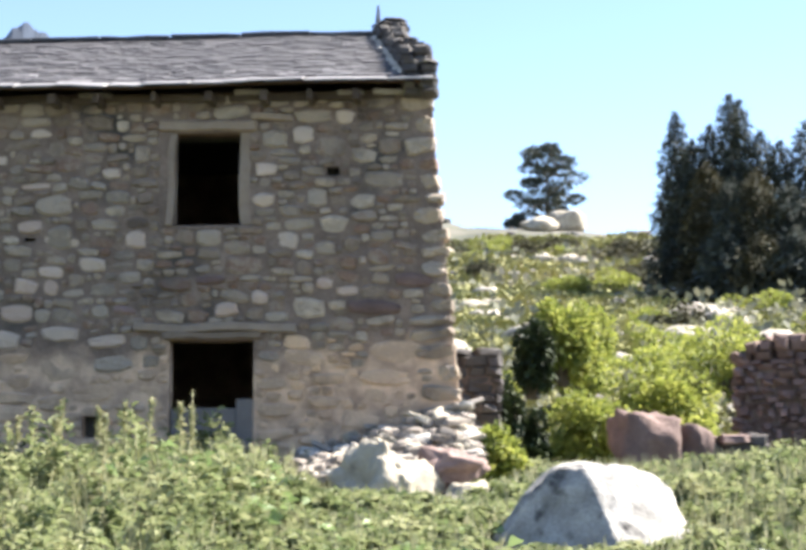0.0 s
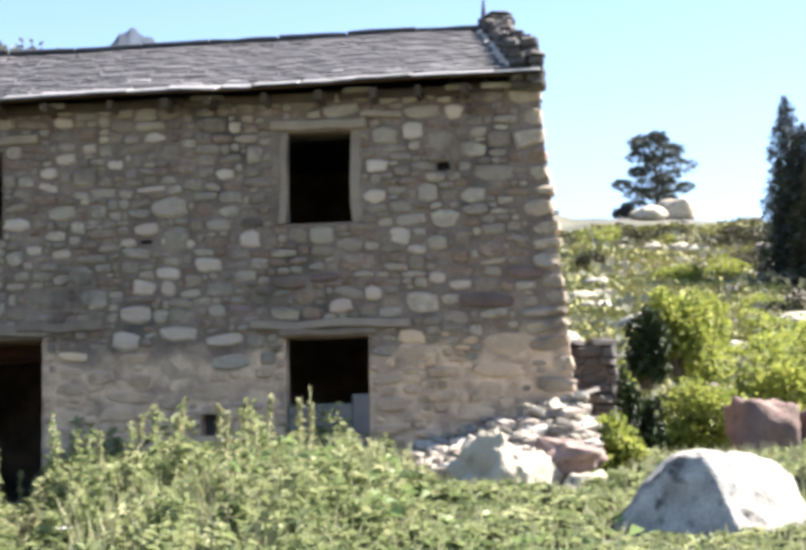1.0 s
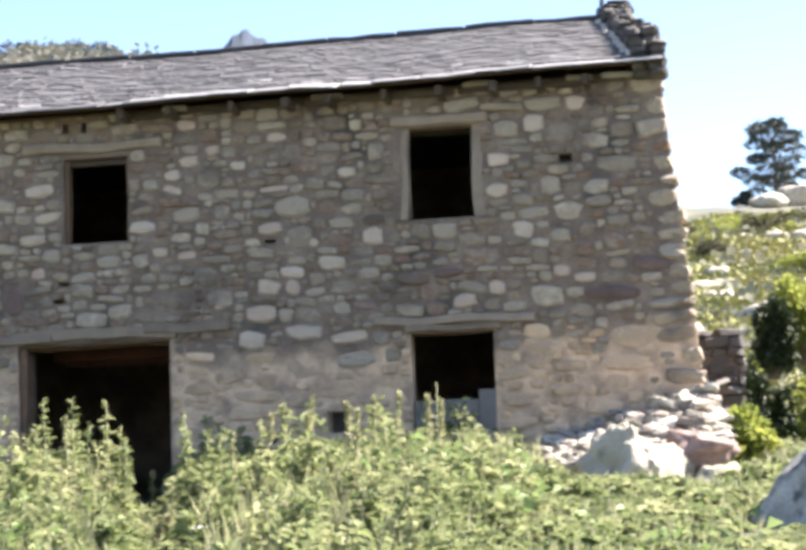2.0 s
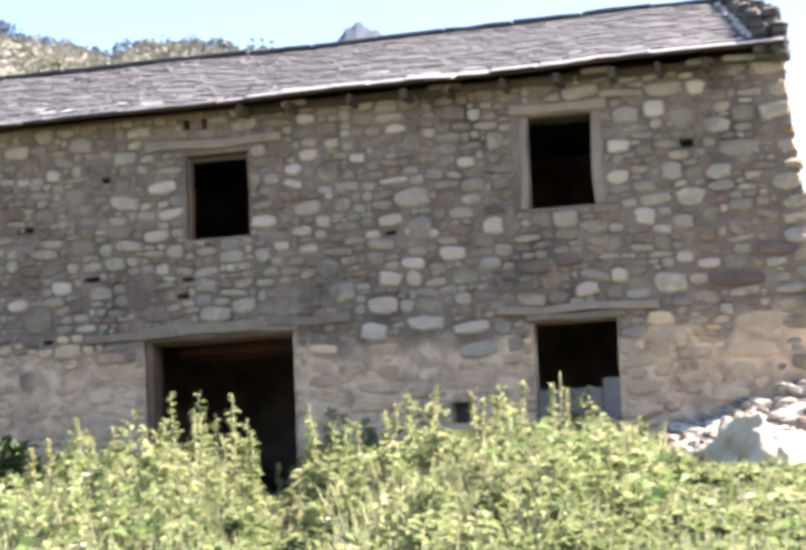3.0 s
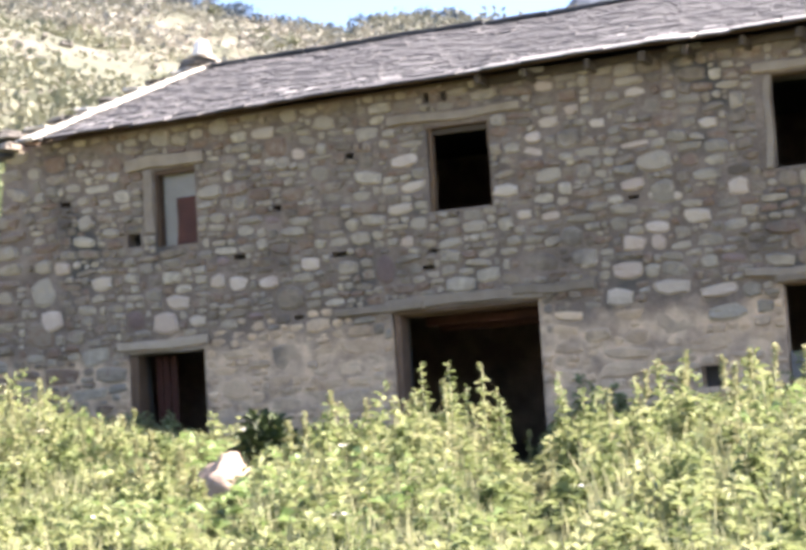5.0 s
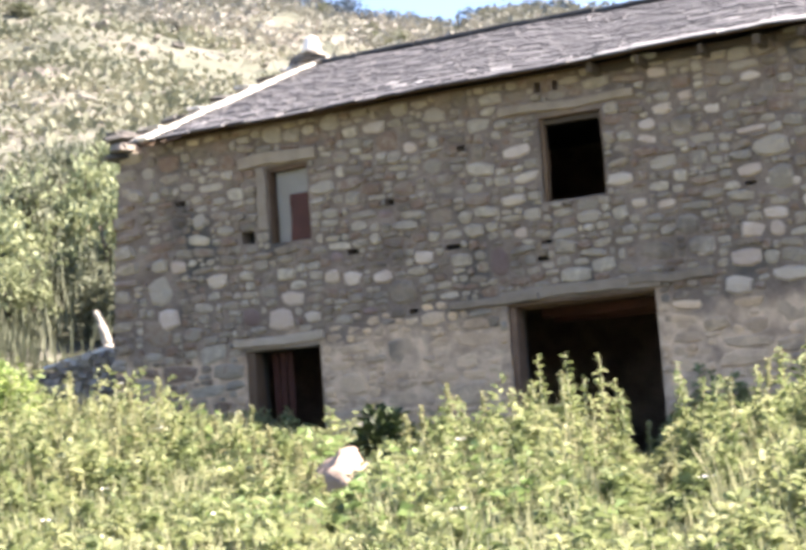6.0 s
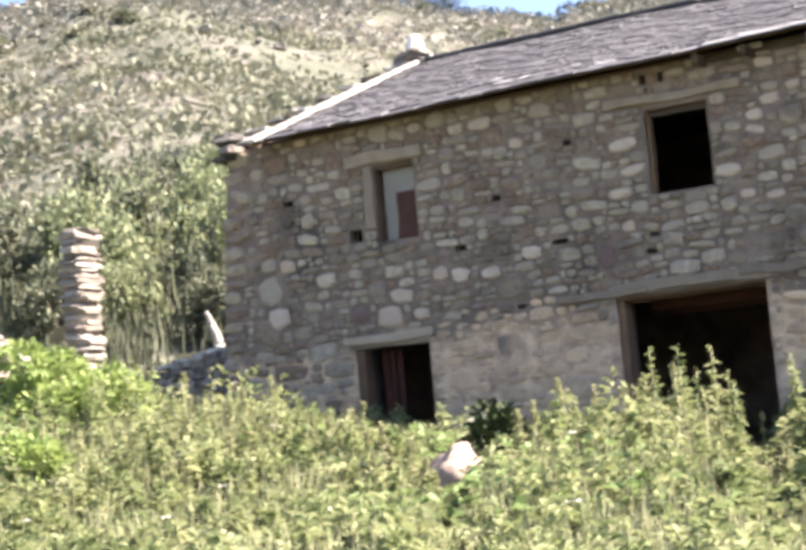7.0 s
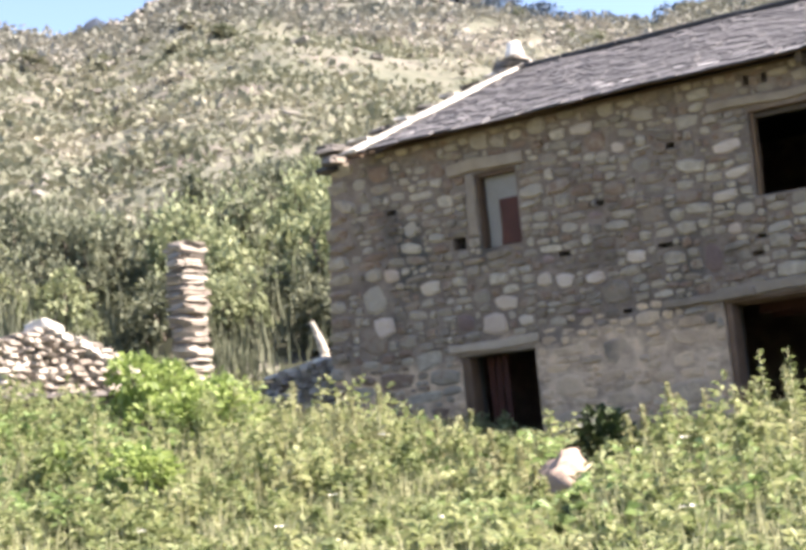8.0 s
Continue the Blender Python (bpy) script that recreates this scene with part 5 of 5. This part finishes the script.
# small trees along the skyline
rnd = random.Random(77)
for k in range(34):
    az = 19.5 + 13.5 * k / 33 + rnd.uniform(-0.25, 0.25)
    r = float(np.interp(az, SKY_AZ, SKY_R)) - rnd.uniform(0, 14)
    x, y = EYE_X - r * math.sin(radians(az)), EYE_Y + r * math.cos(radians(az))
    s = rnd.uniform(1.1, 2.8)
    tagged(bush("tree", "small tree on the mountain skyline with haze blue in its colour", (x, y, height(x, y) - 0.3), (s * 1.4, s * 1.4, s), m_haze, 200 + k, 500, 0.6, 9, "tree"), group="skyline trees")
for k in range(60):
    az, r = rnd.uniform(22, 50), rnd.uniform(90, 235)
    x, y = EYE_X - r * math.sin(radians(az)), EYE_Y + r * math.cos(radians(az))
    s = rnd.uniform(0.6, 1.5)
    tagged(bush("bush", "dark bush on the dry slope", (x, y, height(x, y) - 0.2), (s * 1.3, s * 1.3, s), (m_drybush, m_scrub)[k % 2], 300 + k, 260, 0.5, 7), group="slope bushes")


def tall_weed(label, place, tall, mat, seed, leaves=70, leaf=0.13, head=0.0):
    """One tall weed: a stem with leaves up it and, where it has one, a dense flower head."""
    rng = np.random.default_rng(seed)
    thing = tagged(new("tall_weed"), label, "weed", "tall weeds")
    foot = np.array((place[0], place[1], height(*place)))
    tip = foot + (rng.normal(0, 0.05), rng.normal(0, 0.05), tall)
    part("stem", limb_mesh("stem", [(foot, tip, 0.014, 0.005)], m_straw, 5), thing)
    f = rng.uniform(0.15, 1, leaves)
    a = rng.uniform(0, 6.28, leaves)
    base = foot + (tip - foot) * f[:, None]
    way = np.stack([np.cos(a), np.sin(a), rng.uniform(0.1, 1.1, leaves)], 1)
    length = leaf * (1.25 - 0.75 * f) * rng.uniform(0.7, 1.3, leaves)
    part("foliage", leaf_mesh("foliage", base, way, length, length * 0.42, mat, 0.3, seed), thing)
    if head:
        n = 90
        f = rng.uniform(1 - head, 1.02, n)
        a = rng.uniform(0, 6.28, n)
        way = np.stack([np.cos(a), np.sin(a), rng.uniform(0.5, 1.5, n)], 1)
        part("flower_head", leaf_mesh("flower_head", foot + (tip - foot) * f[:, None], way, np.full(n, 0.05), np.full(n, 0.025), m_straw, 0.0, seed + 1), thing)


WEEDS = ((-6.75, -4.49, 1.70), (-6.54, -4.40, 1.69), (-6.26, -4.30, 1.66), (-6.9, -4.6, 1.45), (-6.65, -4.2, 1.5), (-6.4, -4.55, 1.45), (-6.3, -4.0, 1.4), (-7.2, -4.4, 1.35), (-7.0, -4.1, 1.4), (-6.1, -4.15, 1.25), (-5.55, -4.05, 1.52), (-5.45, -4.25, 1.4), (-5.35, -3.9, 1.35), (-5.2, -4.2, 1.3),
         (-12.1, -5.0, 1.9), (-4.9, -3.8, 1.45), (-3.6, -3.9, 1.4), (-9.7, -5.5, 1.35), (-7.6, -4.5, 1.3), (-11.8, -4.6, 1.8), (-13.5, -5.8, 1.95), (1.8, -6.6, 1.1), (2.1, -6.3, 1.0), (-5.9, -4.9, 1.2))
for k, (x, y, z) in enumerate(WEEDS):
    tall_weed("tall pale green weed standing above the others", (x, y), z - height(x, y), m_weed, 400 + k)
tall_weed("tall pale flower spike among weeds", (-4.42, -3.72), 1.62 - height(-4.42, -3.72), m_weed, 431, 40, 0.2, 0.35)
tall_weed("tall pale flower spike among weeds", (-4.65, -3.8), 1.55 - height(-4.65, -3.8), m_weed, 432, 40, 0.2, 0.3)
tall_weed("tall pale flower spike near the ruined wall", (-13.3, -7.1), 1.9 - height(-13.3, -7.1), m_weed, 433, 40, 0.2, 0.35)
rnd = random.Random(61)
for k in range(34):
    x, y = rnd.uniform(-12.5, -2.6), rnd.uniform(-6.5, -3.4)
    tall_weed("pale yellowish weed with a seed head", (x, y), float(weed_height(x, y)) * rnd.uniform(1.15, 1.55) + 0.1, m_straw, 450 + k, 50, 0.12, 0.25)
tall_weed("thin weed before the low window", (-3.44, -1.48), 1.85 - height(-3.44, -1.48), m_sage, 434, 34, 0.08)
tall_weed("thin weed before the barn doorway", (-6.55, -2.2), 0.95 - height(-6.55, -2.2), m_weed, 435, 26, 0.09, 0.15)
tall_weed("thin weed before the small doorway", (-10.75, -3.6), 1.45 - height(-10.75, -3.6), m_weed, 436, 30, 0.1, 0.1)

for x, y, s in ((-30.2, 17.9, 1.3), (-31.6, 17.0, 0.8), (-29.1, 18.9, 0.9), (-30.6, 19.6, 0.8), (-28.4, 18.2, 0.6)):
    boulder("boulder", "pale rock outcrop above the ruins", (x, y, height(x, y) + 0.25), (s, s * 0.7, s * 0.42), m_granite, int(-x * 10), 30, flats=7, rough=0.4)

# slender trees and scrub behind the ruined wall
for k, (az, r, sx, sz) in enumerate(((46.5, 33, 1.8, 2.4), (43.5, 36, 1.9, 2.6), (41.0, 34, 1.5, 2.2), (38.8, 42, 1.6, 2.4), (36.6, 47, 1.9, 2.8), (45, 41, 2.0, 2.8), (48.5, 37, 2.0, 2.6), (35.0, 49, 2.0, 2.6))):
    x, y = EYE_X - r * math.sin(radians(az)), EYE_Y + r * math.cos(radians(az))
    bush("tree", "grey-green bushy tree on the lower slope", (x, y, height(x, y) - 0.1), (sx, sx, sz * 0.62), (m_sage, m_drybush, m_sage)[k % 3], 100 + k, 4200, 0.17, 18, "tree")


for k in range(26):
    az, r = 33.5 + 17 * (k / 25), 30.5 + 9 * ((k * 0.618) % 1)
    x, y = EYE_X - r * math.sin(radians(az)), EYE_Y + r * math.cos(radians(az))
    if x > -17.2 and y < 7:
        continue
    s = 0.9 + 0.6 * ((k * 0.37) % 1)
    bush("bush", ("grey-green bush in rough grass behind the ruins", "dry straw-grey bush in rough grass behind the ruins")[k % 2], (x, y, height(x, y) - 0.1), (s * 0.7, s * 0.7, s * 1.3), (m_sage, m_drybush)[k % 2], 500 + k, 2200, 0.13, 12)


def slender_tree(label, place, tall, wide, mat, seed):
    """A narrow young tree: a thin trunk, upright twigs and a tall open crown."""
    rng = np.random.default_rng(seed)
    thing = tagged(new("slender_tree"), label, "tree", "trees behind the ruins")
    p = np.array(place, float)
    limbs = [(p - (0, 0, 0.3), p + (rng.normal(0, 0.15), 0, tall * 0.9), 0.06 + 0.01 * tall, 0.015)]
    n = 11
    a, f = rng.uniform(0, 6.28, n), np.linspace(0.2, 0.85, n)
    tips = p + np.stack([wide * np.cos(a) * (1.1 - 0.7 * f), wide * np.sin(a) * (1.1 - 0.7 * f), tall * (f + rng.uniform(0.08, 0.16, n))], 1)
    limbs += [(p + (0, 0, tall * g * 0.9), q, 0.03, 0.008) for g, q in zip(f, tips)]
    part("trunk", limb_mesh("trunk", limbs, m_bark, 5), thing)
    n = 1100
    pick = rng.integers(0, len(tips), n)
    base = tips[pick] + rng.normal(0, 1, (n, 3)) * (wide * 0.32, wide * 0.32, tall * 0.085)
    way = rng.normal(0, 0.5, (n, 3)) + (0, 0, 0.9)
    length = rng.uniform(0.10, 0.26, n)
    part("crown", leaf_mesh("crown", base, way, length, length * 0.42, mat, 0.15, seed), thing)


rnd = random.Random(81)
for k in range(44):
    az, r = 34.2 + 16.5 * ((k * 0.618) % 1), rnd.uniform(30.5, 40)
    x, y = EYE_X - r * math.sin(radians(az)), EYE_Y + r * math.cos(radians(az))
    if y < 6 and x > -21:
        continue
    grey = rnd.random() < 0.5 + 0.11 * (az - 41.5)
    slender_tree("grey-green slender tree on the lower slope" if grey else "light green slender tree on the lower slope", (x, y, height(x, y)), rnd.uniform(1.2, 2.5), rnd.uniform(0.35, 0.65), m_drybush if grey else m_sage, 800 + k)


rnd = random.Random(88)
for k in range(26):
    az, r = rnd.uniform(-11.5, 2.5), rnd.uniform(34, 100)
    x, y = EYE_X - r * math.sin(radians(az)), EYE_Y + r * math.cos(radians(az))
    s = rnd.uniform(0.5, 1.0) * (0.7 + r / 90)
    bush("bush", "green bush on the stony slope", (x, y, height(x, y) - 0.1), (s * 1.3, s, s * 0.8), (m_leaf, m_leaf, m_olive)[k % 3], 600 + k, 1500, 0.14, 12)
for k in range(34):
    az, r = rnd.uniform(-11, 2.5), rnd.uniform(32, 115)
    x, y = EYE_X - r * math.sin(radians(az)), EYE_Y + r * math.cos(radians(az))
    s = rnd.uniform(0.35, 0.9) * (0.6 + r / 90)
    boulder("boulder", "pale rock lying on the grassy slope", (x, y, height(x, y) + 0.1 * s), (s * 1.2, s, s * 0.55), m_granite, 700 + k, rnd.uniform(0, 180), detail=2)


def build_scrub():
    rng = np.random.default_rng(8)
    n = 26000
    az, r = rng.uniform(-16, 52, n), 25 + 195 * rng.uniform(0, 1, n) ** 0.8
    x, y = EYE_X - r * np.sin(np.radians(az)), EYE_Y + r * np.cos(np.radians(az))
    keep = ~((y < 8) & (x > -17) & (x < 1)) & (np.sin(x * 0.13) + np.sin(y * 0.11 + x * 0.05) + rng.normal(0, 0.9, n) > -1.3 + 0.012 * np.clip(r - 120, 0, None)) & ((az > 5) | ((rng.uniform(0, 1, n) < 0.3) & (r < 105)))
    x, y, r = x[keep], y[keep], r[keep]
    leaves = 14
    big = ((0.3 + 1.0 * rng.uniform(0, 1, len(x)) ** 2.4) * (0.5 + r / 150)).repeat(leaves)
    d = rng.normal(size=(len(big), 3))
    d /= np.linalg.norm(d, axis=1, keepdims=True)
    d[:, 2] = np.abs(d[:, 2])
    base = np.stack([x, y, land(x, y)], 1).repeat(leaves, 0) + d * (big * rng.uniform(0.3, 1, len(big)))[:, None] * (1.2, 1.2, 0.7)
    turn = d + rng.normal(0, 0.5, d.shape)
    # Beyond 135 m the scrub turns greyer: distance haze put into its colour.
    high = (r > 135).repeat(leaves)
    tagged(new("scrub", leaf_mesh("scrub", base[~high], turn[~high], big[~high] * 0.44, big[~high] * 0.32, m_scrub, 0.1, 9)), "scattered low scrub on the dry mountain slope", "scrub", kind="stuff")
    tagged(new("high_scrub", leaf_mesh("high_scrub", base[high], turn[high], big[high] * 0.44, big[high] * 0.32, m_hazescrub, 0.1, 10)), "scrub on the high mountain slope, greyed by haze in its colour", "scrub", kind="stuff")
    n = 95000
    az, r = rng.uniform(-14, 4, n), 25 + 100 * rng.uniform(0, 1, n) ** 0.8
    x, y = EYE_X - r * np.sin(np.radians(az)), EYE_Y + r * np.cos(np.radians(az))
    keep = ~((y < 8) & (x < 1)) & (np.sin(x * 0.33 + 1) + np.sin(y * 0.21 + x * 0.1) + rng.normal(0, 0.8, n) > -0.4)
    x, y, r = x[keep], y[keep], r[keep]
    a = rng.uniform(0, 6.28, len(x))
    way = np.stack([np.cos(a) * 0.6, np.sin(a) * 0.6, rng.uniform(0.3, 1.3, len(x))], 1)
    length = rng.uniform(0.09, 0.26, len(x)) * (0.7 + r / 60)
    tagged(new("meadow_grass", leaf_mesh("meadow_grass", np.stack([x, y, land(x, y)], 1), way, length, length * 0.4, m_meadow, 0.2, 12)), "green meadow tufts on the stony slope", "grass", kind="stuff")
    pieces = []
    n = 1700
    az, r = rng.uniform(-16, 52, n), 30 + 220 * rng.uniform(0, 1, n) ** 0.8
    for a, q in zip(az, r):
        px, py = EYE_X - q * math.sin(radians(a)), EYE_Y + q * math.cos(radians(a))
        if py < 8 and -17 < px < 1:
            continue
        s = rng.uniform(0.15, 0.5) ** 1.0 * (0.5 + q / 110)
        pieces.append((BLOCKS[rng.integers(0, 12)], Matrix.Translation((px, py, height(px, py) + s * 0.1)) @ pose(0, 0, 0, *rng.uniform(-20, 20, 2), rng.uniform(0, 180)) @ Matrix.Diagonal((s * 1.5, s * 1.1, s * 0.7, 1))))
    tagged(new("hill_rocks", joined("hill_rocks", pieces, m_hillrock)), "pale rocks scattered over the slope", "rocks", kind="stuff")


build_scrub()


def build_tall_grass():
    """Rank grass standing behind the ruins."""
    rng = np.random.default_rng(18)
    n = 16000
    az, r = rng.uniform(33.2, 52, n), rng.uniform(29.3, 48, n)
    x, y = EYE_X - r * np.sin(np.radians(az)), EYE_Y + r * np.cos(np.radians(az))
    keep = ~((x > -17.6) & (y < 7)) & (np.sin(x * 0.8) + np.sin(y * 0.9 + x * 0.3) + rng.normal(0, 0.7, n) > -0.5)
    x, y = x[keep], y[keep]
    way = np.stack([rng.normal(0, 0.12, len(x)), rng.normal(0, 0.12, len(x)), np.ones(len(x))], 1)
    length = rng.uniform(0.6, 1.5, len(x)) * (1 + 0.4 * np.sin(x * 0.7) * np.sin(y * 0.6))
    tagged(new("tall_grass", leaf_mesh("tall_grass", np.stack([x, y, land(x, y) - 0.05], 1), way, length, rng.uniform(0.03, 0.08, len(x)), m_drybush, 0.08, 19, 0.02)), "tall dry grey-green grass behind the ruins", "grass", kind="stuff")


build_tall_grass()

# dead trunk by the left corner
dead = tagged(new("dead_trunk"), "bleached bare dead trunk beside the low wall", "tree trunk")
part("trunk", limb_mesh("trunk", [((-17.26, 2.5, 2.0), (-17.28, 2.5, 2.9), 0.11, 0.085), ((-17.28, 2.5, 2.9), (-17.40, 2.5, 3.25), 0.085, 0.06), ((-17.40, 2.5, 3.25), (-17.47, 2.45, 3.46), 0.06, 0.045), ((-17.3, 2.5, 2.8), (-17.62, 2.4, 2.74), 0.07, 0.04)], m_deadwood), dead)
